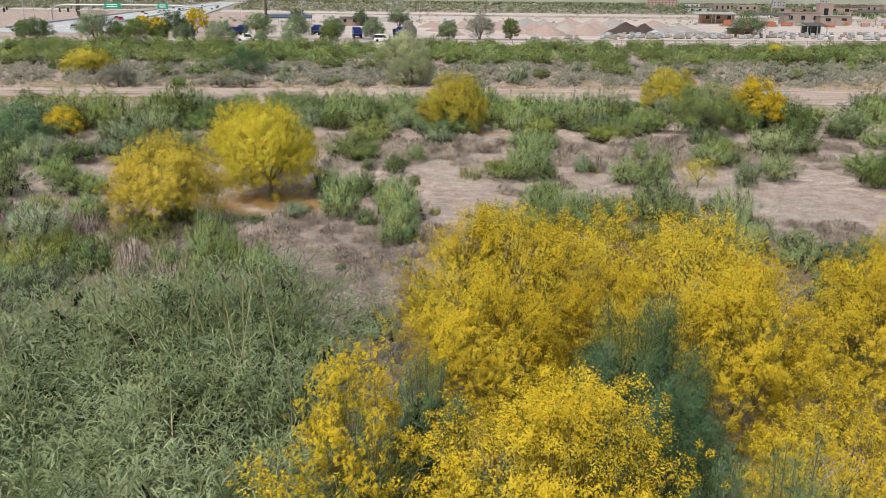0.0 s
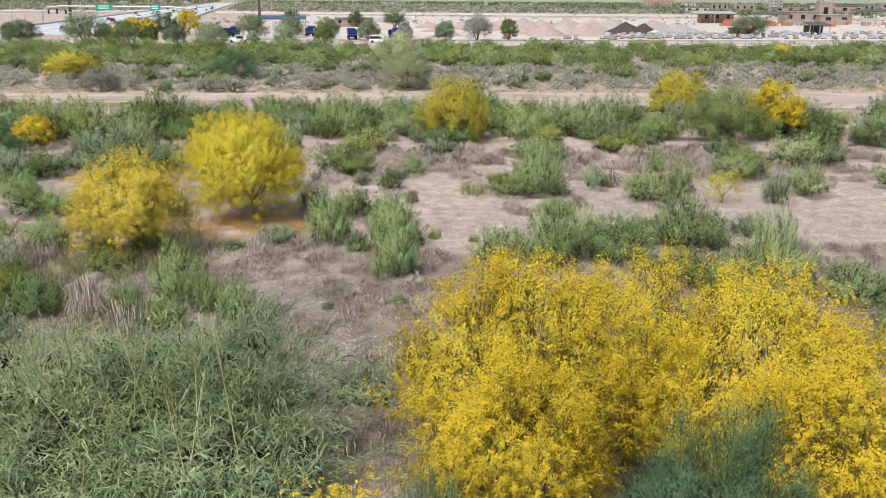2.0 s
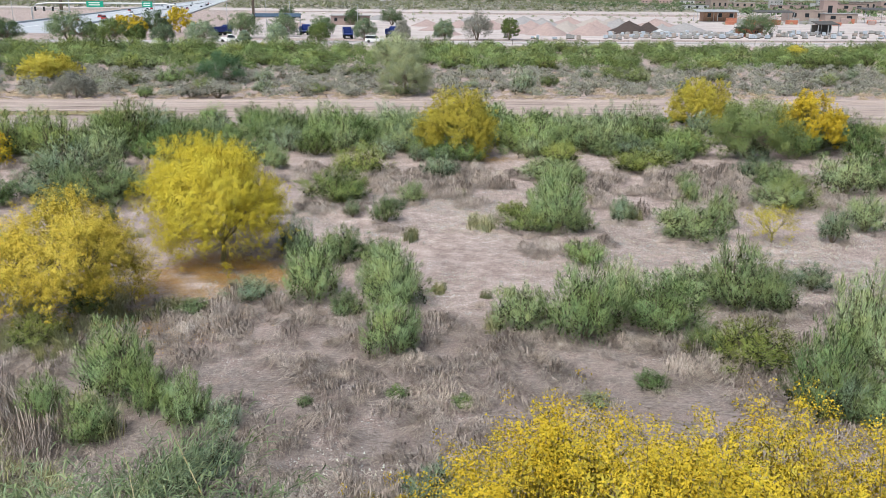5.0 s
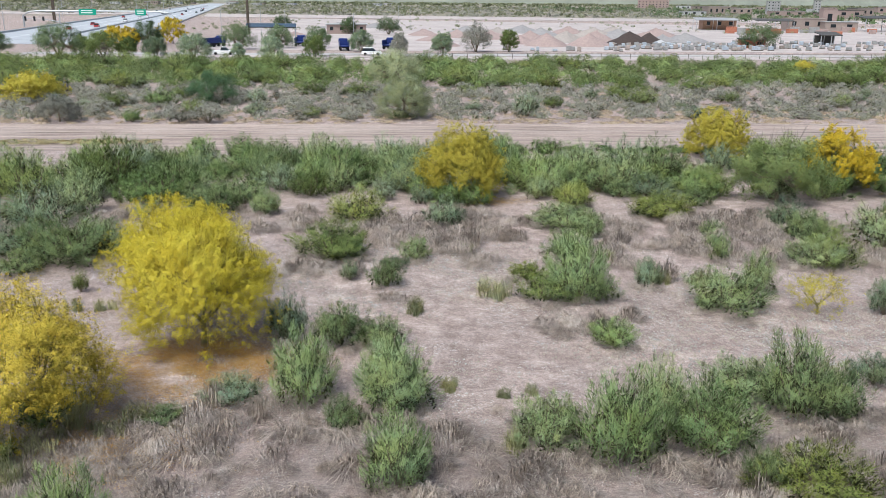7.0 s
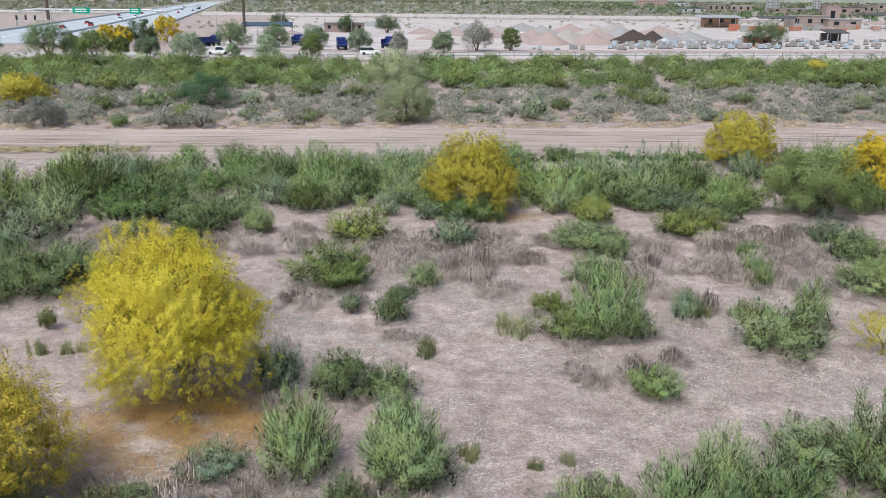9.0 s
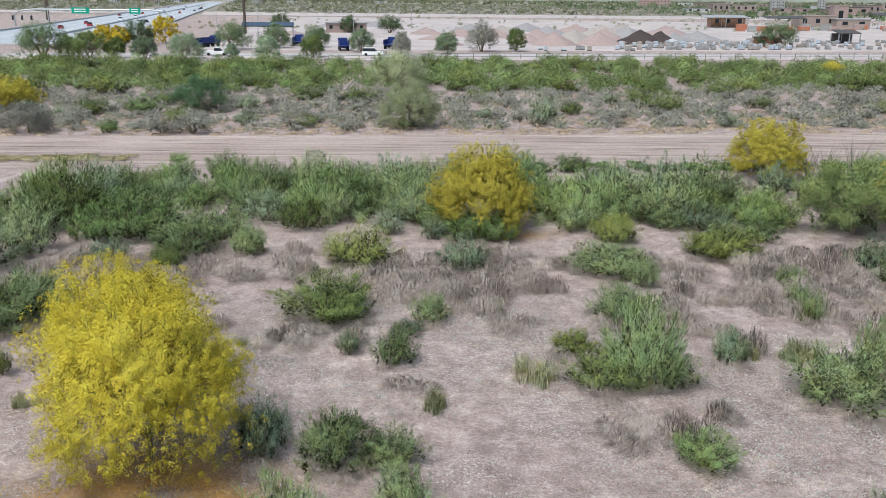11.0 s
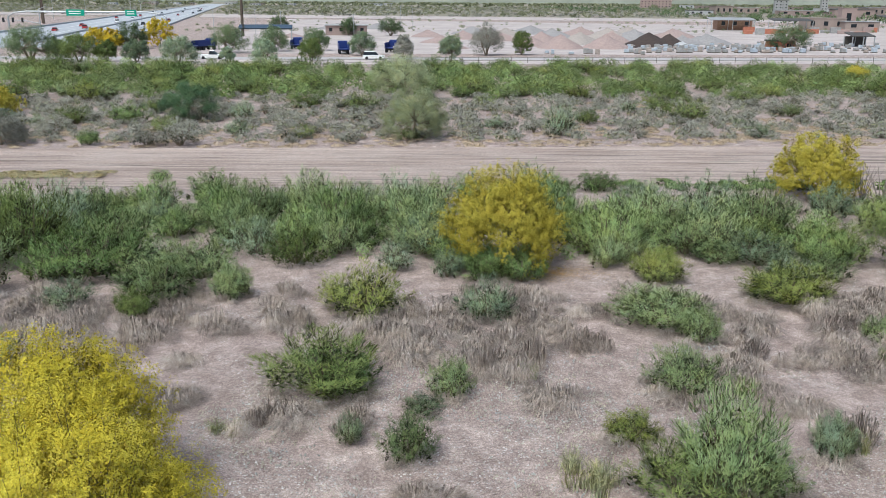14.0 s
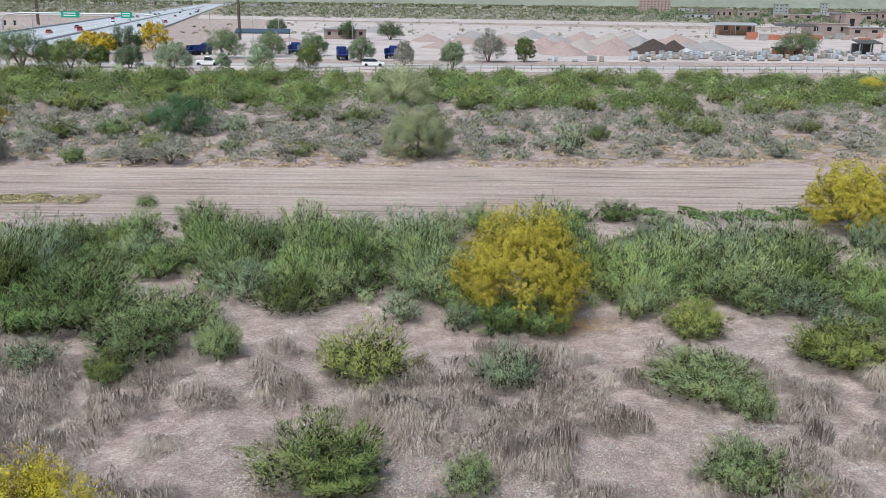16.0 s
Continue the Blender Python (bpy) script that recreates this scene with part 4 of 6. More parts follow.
shrub("yg", 5.5, 58.4, 1.9, 0.8)
shrub("yg", 16.0, 72.0, 4.0, 1.2)
shrub("yg", 10.6, 74.4, 2.3, 1.5)
shrub("tall", 7.6, 55.1, 3.1, 3.0)
shrub("bluish", -3.6, 57.9, 0.9, 1.0)
shrub("bluish", 11.6, 57.3, 1.3, 1.2)
shrub("bluish", -5.7, 51.7, 1.4, 0.5)
shrub("grass", 2.6, 62.8, 0.7, 1.1)
shrub("grass", 14.6, 57.7, 1.8, 1.0)
shrub("grass", -7.7, 58.9, 1.3, 0.5)
shrub("grass", -0.0, 53.2, 1.2, 1.1)
shrub("grass", 3.4, 55.6, 2.1, 1.4)
shrub("grass", 12.6, 57.4, 1.0, 1.4)
shrub("grass", 10.2, 61.3, 1.4, 1.0)
shrub("dry", -5.3, 59.3, 3.2, 0.6)
shrub("dry", -1.1, 54.6, 2.4, 0.4)
shrub("dry", -6.6, 58.9, 1.9, 0.6)
shrub("dry", -4.1, 58.8, 1.7, 0.6)
shrub("broom", -3.3, 49.5, 2.3, 1.6)
shrub("broom", -1.5, 49.6, 1.9, 1.0)
shrub("broom", -1.2, 47.3, 1.4, 1.2)
shrub("broom", -0.7, 43.8, 2.7, 1.7)
shrub("broom", 14.6, 53.8, 3.7, 1.8)
shrub("broom", -18.7, 61.1, 4.4, 2.3)
shrub("broom", -20.6, 61.3, 2.8, 2.2)
shrub("broom", 23.8, 66.1, 3.1, 1.5)
shrub("broom", 21.8, 60.7, 3.1, 1.5)
shrub("tall", -4.0, 44.3, 2.5, 2.4)
shrub("bluish", -5.6, 50.0, 1.7, 1.9)
shrub("bluish", 11.6, 57.1, 1.2, 1.3)
shrub("dark", 8.2, 49.4, 2.0, 1.0)
shrub("yg", -16.6, 56.0, 0.8, 1.0)
shrub("grass", -15.8, 53.2, 0.8, 1.1)
shrub("grass", -14.4, 53.3, 1.0, 0.9)
shrub("grass", 14.5, 57.5, 1.4, 1.2)
shrub("grass", 1.2, 44.9, 0.5, 0.8)
shrub("grass", 3.2, 44.4, 0.5, 0.7)
shrub("grass", 4.3, 44.7, 0.5, 0.7)
shrub("dry", 7.7, 51.5, 5.0, 0.6)
shrub("dry", 12.7, 57.8, 1.1, 1.2)
shrub("tall", -0.8, 43.7, 2.4, 2.3)
shrub("tall", -0.4, 38.6, 2.1, 2.2)
shrub("tall", 6.6, 40.1, 3.0, 2.7)
shrub("tall", 9.6, 40.8, 3.1, 2.1)
shrub("broom", -2.4, 42.2, 1.3, 1.0)
shrub("broom", -8.5, 42.4, 1.3, 0.6)
shrub("broom", 4.3, 41.0, 2.2, 1.7)
shrub("broom", 13.4, 43.3, 3.0, 2.6)
shrub("broom", 12.0, 44.5, 3.0, 1.3)
shrub("broom", 14.6, 42.9, 1.9, 1.8)
shrub("broom", 8.6, 42.9, 1.8, 2.0)
shrub("broom", 10.5, 38.4, 1.4, 1.2)
shrub("broom", 15.8, 38.2, 2.1, 3.2)
shrub("tall", -8.8, 35.2, 2.3, 2.3)
shrub("tall", -7.5, 34.2, 1.3, 1.5)
shrub("tall", -6.2, 33.4, 1.5, 1.5)
shrub("tall", -10.3, 33.4, 1.6, 1.4)
shrub("bluish", -5.0, 33.0, 1.1, 0.9)
shrub("tall", -8.6, 32.4, 1.5, 1.3)
shrub("yg", 11.8, 37.8, 3.3, 1.4)
shrub("tall", 12.8, 34.0, 2.3, 2.7)
shrub("bluish", 17.4, 45.7, 1.8, 1.1)
shrub("bluish", -6.5, 44.1, 2.0, 0.9)
shrub("bluish", 21.7, 53.2, 1.6, 1.7)
shrub("dark", 8.0, 35.8, 1.1, 0.6)
shrub("dark", 1.9, 34.5, 0.7, 0.4)
shrub("dark", -0.1, 35.1, 0.7, 0.4)
shrub("broom", 6.0, 34.6, 1.0, 0.4)
shrub("broom", -2.9, 34.6, 0.5, 0.3)
shrub("broom", 16.8, 56.2, 1.6, 2.0)
shrub("broom", 23.3, 65.7, 2.3, 1.8)
shrub("broom", 27.6, 64.7, 3.9, 2.5)
shrub("broom", 24.5, 55.5, 2.6, 1.9)
shrub("broom", 17.0, 63.7, 1.1, 1.1)
shrub("broom", -18.5, 62.6, 3.6, 1.7)
shrub("creo", 22.5, 61.0, 3.2, 1.7)
shrub("creo", -26.3, 69.9, 2.1, 1.2)
shrub("bluish", -22.7, 62.1, 4.4, 1.8)
shrub("bluish", -1.3, 60.2, 1.5, 0.5)
shrub("bluish", 23.3, 69.1, 2.4, 1.7)
shrub("dry", -6.3, 43.0, 3.1, 1.0)
shrub("dry", 7.1, 51.8, 4.3, 0.6)
shrub("dry", 10.4, 36.9, 2.8, 0.9)
shrub("dry", -8.7, 41.0, 2.5, 0.5)
shrub("grass", 3.2, 40.6, 1.2, 1.3)
shrub("grass", 1.2, 45.3, 0.7, 0.7)
shrub("sage", -14.7, 117.0, 2.1, 0.9)
shrub("sage", -9.0, 117.4, 2.6, 1.1)
shrub("sage", -25.4, 116.0, 4.8, 2.2)
shrub("sage", -28.4, 115.5, 3.8, 1.8)
shrub("dark", -35.1, 130.4, 4.2, 2.3)
shrub("dark", -34.2, 116.0, 2.2, 1.3)
shrub("creo", -9.8, 142.3, 5.2, 1.9)
shrub("creo", -16.9, 144.0, 4.6, 1.8)
shrub("creo", 17.0, 131.5, 2.7, 1.5)
shrub("creo", 29.6, 134.5, 4.7, 2.3)
shrub("creo", 27.5, 139.5, 3.5, 1.8)
shrub("creo", -41.0, 130.0, 4.0, 1.9)
shrub("creo", 41.9, 150.8, 4.8, 1.7)
shrub("creo", 43.2, 138.0, 2.9, 1.5)
shrub("creo", 5.9, 146.1, 2.9, 1.2)
shrub("bluish", 12.6, 123.4, 3.4, 3.1)


# green growth under the round golden tree
shrub("dark", 1.8, 74.9, 2.0, 1.5)
shrub("dark", 3.6, 74.6, 2.2, 1.6)
shrub("bluish", -0.2, 75.2, 1.6, 1.3)

# ---- thickets and dead grass, scattered ----
def scatter(seed, count, x0, x1, y0, y1, kinds, w0, w1, ratio, group=""):
    r = random.Random(seed)
    for _ in range(count):
        x, y = r.uniform(x0, x1), r.uniform(y0, y1)
        w = r.uniform(w0, w1)
        shrub(r.choice(kinds), x, y + TRACK_SLOPE * x * (y > 60), w, w * ratio * r.uniform(0.8, 1.2), group)


def joined_tussocks(name, places, label, mat=None):
    """Many dead tussocks that nobody could count, as one object."""
    r = random.Random(len(places))
    shapes = [flopped(np.random.default_rng(900 + n), 165, 0.0085) for n in range(8)]
    made, lean = [], []
    for x, y, w, h in places:
        a = r.uniform(0, 6.28)
        turn = np.array([[math.cos(a), -math.sin(a), 0], [math.sin(a), math.cos(a), 0], [0, 0, 1]])
        blade, way = r.choice(shapes)
        made.append(blade * np.array([w, w, h]) @ turn.T + np.array([x, y, -0.02]))
        lean.append(way @ turn.T)
    ob = new(name, mesh_of(name, np.concatenate(made), 3, mat or M_STRAW, lean=np.concatenate(lean)))
    return tagged(ob, label, "dead grass", kind="stuff")


def spots(seed, count, x0, x1, y0, y1, w0, w1, ratio):
    r = random.Random(seed)
    return [(r.uniform(x0, x1), r.uniform(y0, y1), w, w * ratio * r.uniform(0.8, 1.3)) for w in (r.uniform(w0, w1) for _ in range(count))]


scatter(1, 46, -60, -22, 68, 91, ["broom", "dark", "broom", "bluish", "creo"], 2.4, 4.6, 0.72, "thicket along the track")
scatter(2, 40, 8, 60, 76, 88, ["broom", "dark", "bluish", "creo"], 2.2, 4.2, 0.72, "thicket along the track")
scatter(3, 26, -20, 8, 79, 91, ["broom", "bluish", "broom", "dark"], 2.2, 4.0, 0.72, "thicket along the track")
scatter(4, 26, 30, 58, 52, 74, ["broom", "dark", "creo", "bluish"], 2.0, 4.0, 0.6)
scatter(5, 18, -40, -19, 48, 62, ["broom", "dark", "bluish"], 2.0, 3.6, 0.6)
scatter(6, 60, -14, 34, 63, 71.5, ["dry"], 1.3, 2.8, 0.36)
joined_tussocks("dry_grass_bed", [q for q in spots(9, 1500, -20, 36, 60.0, 73.0, 0.7, 1.7, 0.42) if wave(q[0], q[1], 1.0) + 0.5 * wave(q[1], q[0], 0.5) > 0.05], "long bed of pinkish-grey dead grass across the sand")
scatter(16, 24, -23, -11.5, 28, 44, ["tall", "yg", "bluish", "grass"], 1.8, 3.0, 0.7)
scatter(17, 40, -24, -9, 25, 44, ["grass", "dry", "grass"], 1.2, 2.4, 0.7)
scatter(18, 14, 12, 24, 24, 38, ["tall", "broom", "bluish"], 1.6, 2.8, 0.7)
joined_tussocks("matted_tussocks", [q for q in spots(7, 1500, -22, 24, 24, 43.5, 0.7, 1.7, 0.30) if wave(q[0], q[1], 1.3) > -0.75], "flattened dead grass tussocks in wavy mats")
joined_tussocks("pale_tussocks", spots(8, 130, -8, 3, 21, 30, 0.7, 1.4, 0.45), "pale dead tussocks beside the grove")
scatter(8, 9, -7, 2, 22, 31, ["bluish"], 1.4, 2.6, 0.5)
scatter(15, 16, -1, 11, 8, 19, ["broom", "dark", "tall"], 1.8, 3.0, 0.7)
joined_tussocks("dry_bank", spots(10, 160, -34, -12, 60, 72, 0.8, 1.6, 0.42), "dry grass along the thicket")
scatter(11, 40, 8, 40, 87, 91, ["bluish", "grass", "dry"], 1.4, 2.8, 0.4)
# beyond the track: a sage flat, then a green belt
# dead grass caught at the feet of the shrubs
rs = random.Random(77)
FEET = []
for ob in [o for o in scene.objects if o.parent is None and o.get("category") in ("shrub", "bush") and o.location.y < 75]:
    wide = ob.scale.x / 1.25
    for _ in range(int(wide * rs.uniform(0.6, 2.2))):
        size = rs.uniform(0.55, 1.15)
        round_at = rs.uniform(-0.3, math.pi + 0.3)
        FEET.append((ob.location.x + math.cos(round_at) * wide * 0.46, ob.location.y - math.sin(round_at) * wide * 0.46, size, size * rs.uniform(0.3, 0.5)))
joined_tussocks("shrub_foot_grass", FEET, "dead grass caught round the feet of shrubs")
scatter(12, 150, -75, 80, 119, 150, ["sage"], 1.2, 2.8, 0.5, "sage flat")
scatter(13, 40, -75, 80, 120, 150, ["creo", "sage", "bluish"], 1.8, 3.2, 0.55, "sage flat")
scatter(14, 200, -95, 110, 151, 193, ["creo", "creo", "dark", "broom", "creo", "yg"], 2.8, 5.0, 0.52, "green belt of bushes")


def joined_bushes(name, seed, count, x0, x1, y0, y1, w0, w1, ratio, mat, label, leaves=26, core=True):
    """A far wood of low bushes as one object."""
    rng = np.random.default_rng(seed)
    x, y = rng.uniform(x0, x1, count), rng.uniform(y0, y1, count)
    y = y + TRACK_SLOPE * x * (y < 260)
    off = (y < 270) | (np.abs(x + 117.5 + (y - 286) * 0.2168) > 40)
    x, y = x[off], y[off]
    count = len(x)
    w = rng.uniform(w0, w1, count)
    k = np.repeat(np.arange(count), leaves)
    d = unit(rng.normal(size=(len(k), 3)))
    d[:, 2] = np.abs(d[:, 2])
    knot = unit(rng.normal(size=(count * 9, 3)))
    knot[:, 2] = np.abs(knot[:, 2]) * 0.9
    lump = knot[k * 9 + rng.integers(0, 9, len(k))]
    p = np.stack([x, y, ground_z(x, y)], 1)[k] + (lump * 0.30 + d * 0.17) * w[k][:, None] * np.array([1, 1, ratio * 2])
    way = unit(np.array([0, 0, 1.0]) - d * d[:, 2:3] + d * 0.25 + rng.normal(size=d.shape) * 0.4)
    outer = blades(rng, p, way, w[k] * 0.95 / leaves ** 0.5, w[k] * 0.55 / leaves ** 0.5, d + np.array([0, 0, 0.3]))
    c = np.repeat(np.arange(count), max(5, leaves // 5))
    dc = unit(rng.normal(size=(len(c), 3)))
    dc[:, 2] = np.abs(dc[:, 2])
    pc = np.stack([x, y, ground_z(x, y)], 1)[c] + dc * 0.25 * w[c][:, None] * np.array([1, 1, ratio * 2])
    inner = blades(rng, pc, unit(np.cross(dc, rng.normal(size=dc.shape))), w[c] * 1.5 / leaves ** 0.5, w[c] * 1.1 / leaves ** 0.5, dc)
    lean = unit(d * 0.6 + lump * 0.6 + np.array([0, 0, 0.2]))
    ob = new(name, mesh_of(name, outer, 3, mat, None, None, lean))
    if core:
        both = np.concatenate([lean, unit(dc + np.array([0, 0, 0.2]))])
        ob.data = mesh_of(name, np.concatenate([outer, inner]), 3, mat, None, None, both)
        ob.data.materials.append(core if core is not True else M_INNER_SHADE)
        ob.data.polygons.foreach_set("material_index", (np.arange(len(both)) >= len(outer)).astype(np.int32))
    return tagged(ob, label, "bushes", kind="stuff")


joined_bushes("far_green_belt", 71, 500, -110, 120, 153, 194, 2.6, 5.2, 0.62, M_BELT, "dense green bushes of the belt", 480, M_DARK)
joined_bushes("far_belt_shade", 72, 230, -110, 120, 156, 194, 2.4, 4.6, 0.6, M_DARK, "darker bushes of the belt", 420, M_DARK)
joined_bushes("far_belt_grey", 76, 130, -110, 120, 150, 194, 2.4, 4.8, 0.6, M_CREO, "bright olive bushes of the belt", 420, M_DARK)
joined_bushes("sage_flat", 73, 1750, -90, 95, 119, 156, 0.9, 2.8, 0.5, M_SAGE, "low grey sage and dry weeds", 150, M_SCRUB)
joined_bushes("straw_flat", 75, 800, -90, 95, 115.2, 127, 0.8, 2.2, 0.14, M_BUFF, "buff dry weeds beside the track", 130, False)
joined_bushes("straw_gaps", 79, 600, -90, 95, 126, 152, 0.8, 2.0, 0.14, M_BUFF, "buff dry weeds between sage", 110, False)
joined_bushes("dry_grass_patch", 77, 260, -60, -27, 101.2, 103.6, 0.8, 1.8, 0.16, M_CANE, "yellowish low dry grass on the track edge", 160, False)
joined_bushes("wash_weeds", 78, 70, 10, 40, 95.0, 98.0, 0.8, 2.0, 0.3, M_DARK, "low dark weeds on pale sand beside the track", 200)
joined_bushes("thicket_floor", 74, 320, -60, 60, 78, 90, 1.2, 2.4, 0.6, M_BROOM, "low green growth of the thicket", 330, M_DARK)


def straw(name, seed, count, x0, x1, y0, y1, length, label):
    """Loose dead straw lying on the ground in drifts."""
    rng = np.random.default_rng(seed)
    x, y = rng.uniform(x0, x1, count * 3), rng.uniform(y0, y1, count * 3)
    keep = wave(x, y, 1.7) + 0.8 * wave(y, x, 0.6) + rng.normal(size=len(x)) * 0.7 > 0.25
    x, y = x[keep][:count], y[keep][:count]
    base = np.stack([x, y, 0.02 + 0.26 * np.clip(0.4 + 0.5 * wave(x, y, 2.6), 0, 1) * rng.uniform(0, 1, len(x))], 1)
    flow = 2.2 * wave(x, y, 0.8) + rng.normal(size=len(x)) * 0.5
    way = unit(np.stack([np.cos(flow), np.sin(flow), rng.normal(size=len(x)) * 0.22 + 0.08], 1))
    lying = blades(rng, base, way, rng.uniform(0.5, 1.3, len(x)) * length, rng.uniform(0.008, 0.018, len(x)), np.array([0, 0, 1.0]))
    ob = new(name, mesh_of(name, lying, 3, M_STRAW, lean=upward(rng, lying)))
    return tagged(ob, label, "dead grass", kind="stuff")


straw("dead_grass_mat", 81, 70000, -22, 24, 22, 43, 0.26, "flattened grey-brown dead grass")
straw("dry_grass_band", 82, 4000, -30, 40, 60, 71, 0.3, "dry grass litter on sand")
straw("loose_straw", 83, 22000, -24, 30, 42, 62, 0.16, "thin scattered straw on bare sand")


# fallen petals under the two nearest trees
def petal_litter(name, seed, x, y, rx, ry, count):
    rng = np.random.default_rng(seed)
    p = rng.normal(size=(count, 2)) * 0.5
    keep = wave(p[:, 0] * 9 + x, p[:, 1] * 9 + y, 1.0) + rng.normal(size=count) * 0.6 > -0.5
    p = p[keep]
    at = np.stack([x + p[:, 0] * rx, y + p[:, 1] * ry, 0.03 + rng.uniform(0, 0.05, len(p))], 1)
    ob = new(name, mesh_of(name, flakes(rng, at, rng.uniform(0.018, 0.045, len(p)), np.array([0, 0, 2.0])), 3, M_PETAL))
    return tagged(ob, "orange-brown fallen petals on sand", "petals", kind="stuff")


petal_litter("fallen_petals", 84, -8.4, 47.3, 3.4, 2.8, 60000)
petal_litter("fallen_petals", 85, -10.2, 41.5, 3.0, 2.8, 26000)
petal_litter("fallen_petals", 86, 5.0, 75.6, 2.4, 1.2, 5000)


# gravel lying on the bare floor of the wash
def pebbles(name, seed, count, x0, x1, y0, y1, heap=False):
    rng = np.random.default_rng(seed)
    x, y = rng.uniform(x0, x1, count), rng.uniform(y0, y1, count)
    if heap:
        x, y = rng.normal((x0 + x1) / 2, (x1 - x0) / 4, count), rng.normal((y0 + y1) / 2, (y1 - y0) / 4, count)
    keep = wave(x, y, 0.7) + 0.7 * wave(y, x, 1.9) + rng.normal(size=count) * 0.5 > (-1.0 if heap else 0.2)
    x, y = x[keep], y[keep]
    r = rng.uniform(0.015, 0.058, len(x)) * rng.uniform(0.6, 1.0, len(x))
    a = rng.uniform(0, 6.28, len(x))
    ring = [np.stack([x + np.cos(a + k * 2.1) * r, y + np.sin(a + k * 2.1) * r * 0.8, np.full(len(x), 0.0)], 1) for k in range(3)]
    top = np.stack([x, y, r * rng.uniform(0.7, 1.1, len(x)) + 0.03], 1)
    for q in ring:
        q[:, 2] = 0.0
    faces = np.concatenate([np.stack([ring[k], ring[(k + 1) % 3], top], 1) for k in range(3)])
    ob = new(name, mesh_of(name, faces, 3, M_PEBBLE))
    return tagged(ob, "small pale stones on sand", "gravel", kind="stuff")


pebbles("pebbles", 87, 42000, -9, 24, 42, 66)
pebbles("pale_rubble", 88, 5000, -4.5, 1.0, 25.5, 30.5, True)


# grey leafless shrubs beside the golden tree at the track
def bare_shrub(x, y, h, seed):
    rng = np.random.default_rng(seed)
    ob = new("bare_shrub")
    ob.matrix_basis = pose(x, y, 0)
    tagged(ob, "grey leafless shrub with thin upright branches", "shrub")
    for _ in range(9):
        a, r = rng.uniform(0, 6.28), rng.uniform(0.1, 0.45) * h
        tip = (math.cos(a) * r, math.sin(a) * r, h * rng.uniform(0.7, 1.0))
        mid = (tip[0] * 0.45, tip[1] * 0.45, tip[2] * 0.55)
        part("branch", tube(bmesh.new(), [(0, 0, -0.05), mid, tip], [0.05, 0.03, 0.008], 5), M_DEADWOOD, ob)
        side = (mid[0] + rng.normal() * 0.3, mid[1] + rng.normal() * 0.3, tip[2] * 0.85)
        part("twig", tube(bmesh.new(), [mid, side], [0.02, 0.005], 4), M_DEADWOOD, ob)


bare_shrub(30.6, 91.5, 3.6, 1)
bare_shrub(32.6, 91.0, 4.0, 2)
bare_shrub(29.6, 92.2, 3.0, 3)

# ---- beyond the bank: road, yard, arterial road, town ----
BANK = 1.3
M_WHITE = plain("white_paint", (0.78, 0.78, 0.77), 0.35, 0, 0.06, 1.0)
M_BLUE_PAINT = plain("blue_paint", (0.02, 0.036, 0.15), 0.35, 0, 0.2, 1.0)
M_RED_PAINT = plain("red_paint", (0.35, 0.03, 0.03), 0.4, 0, 0.2, 1.0)
M_GREY_PAINT = plain("grey_paint", (0.30, 0.31, 0.33), 0.35, 0, 0.15, 1.0)
M_BLACK = plain("black_rubber", (0.02, 0.02, 0.022), 0.8, 0, 0.3, 4.0)
M_GLASS = plain("dark_glass", (0.02, 0.025, 0.03), 0.08, 0, 0.1, 1.0)
M_STEEL = plain("galvanised_steel", (0.42, 0.43, 0.44), 0.5, 0.7, 0.15, 2.0)
M_FENCE = plain("weathered_fence_steel", (0.24, 0.21, 0.195), 0.7, 0.3, 0.2, 2.0)
M_RUST = plain("rusty_steel", (0.22, 0.13, 0.09), 0.8, 0.2, 0.35, 2.0)
M_WOODPOLE = plain("creosoted_wood", (0.09, 0.07, 0.055), 0.9, 0, 0.3, 3.0)
M_SIGN = plain("green_sign", (0.01, 0.26, 0.17), 0.5, 0, 0.1, 1.0)
M_STUCCO = plain("tan_stucco", (0.27, 0.215, 0.19), 0.9, 0, 0.12, 0.6)
M_PINK = plain("pink_stucco", (0.30, 0.225, 0.205), 0.9, 0, 0.1, 0.3)
M_BRICK = plain("red_brick_stack", (0.36, 0.14, 0.09), 0.9, 0, 0.3, 1.5)
M_ROOF = plain("grey_metal_roof", (0.36, 0.355, 0.35), 0.5, 0.3, 0.12, 0.5)
M_DARKROOF = plain("dark_roof", (0.07, 0.065, 0.06), 0.7, 0, 0.3, 0.5)
M_BLOCK = plain("grey_paver_stack", (0.27, 0.265, 0.26), 0.9, 0, 0.3, 1.2)
M_BLOCK_TAN = plain("tan_paver_stack", (0.32, 0.27, 0.24), 0.9, 0, 0.3, 1.2)
M_WRAP = plain("plastic_wrapped_stack", (0.36, 0.40, 0.45), 0.4, 0, 0.2, 1.2)
M_GRAVEL_RED = plain("red_gravel", (0.295, 0.223, 0.206), 0.95, 0, 0.2, 1.5)
M_GRAVEL_TAN = plain("tan_gravel", (0.303, 0.265, 0.241), 0.95, 0, 0.2, 1.5)
M_GRAVEL_GREY = plain("grey_gravel", (0.254, 0.239, 0.237), 0.95, 0, 0.2, 1.5)
M_MULCH = plain("dark_mulch", (0.055, 0.04, 0.035), 0.95, 0, 0.3, 1.5)
M_CONCRETE = plain("pale_concrete", (0.42, 0.42, 0.425), 0.85, 0, 0.1, 0.15)
M_ROADGREY = plain("blue_grey_asphalt", (0.36, 0.37, 0.39), 0.85, 0, 0.15, 0.1)
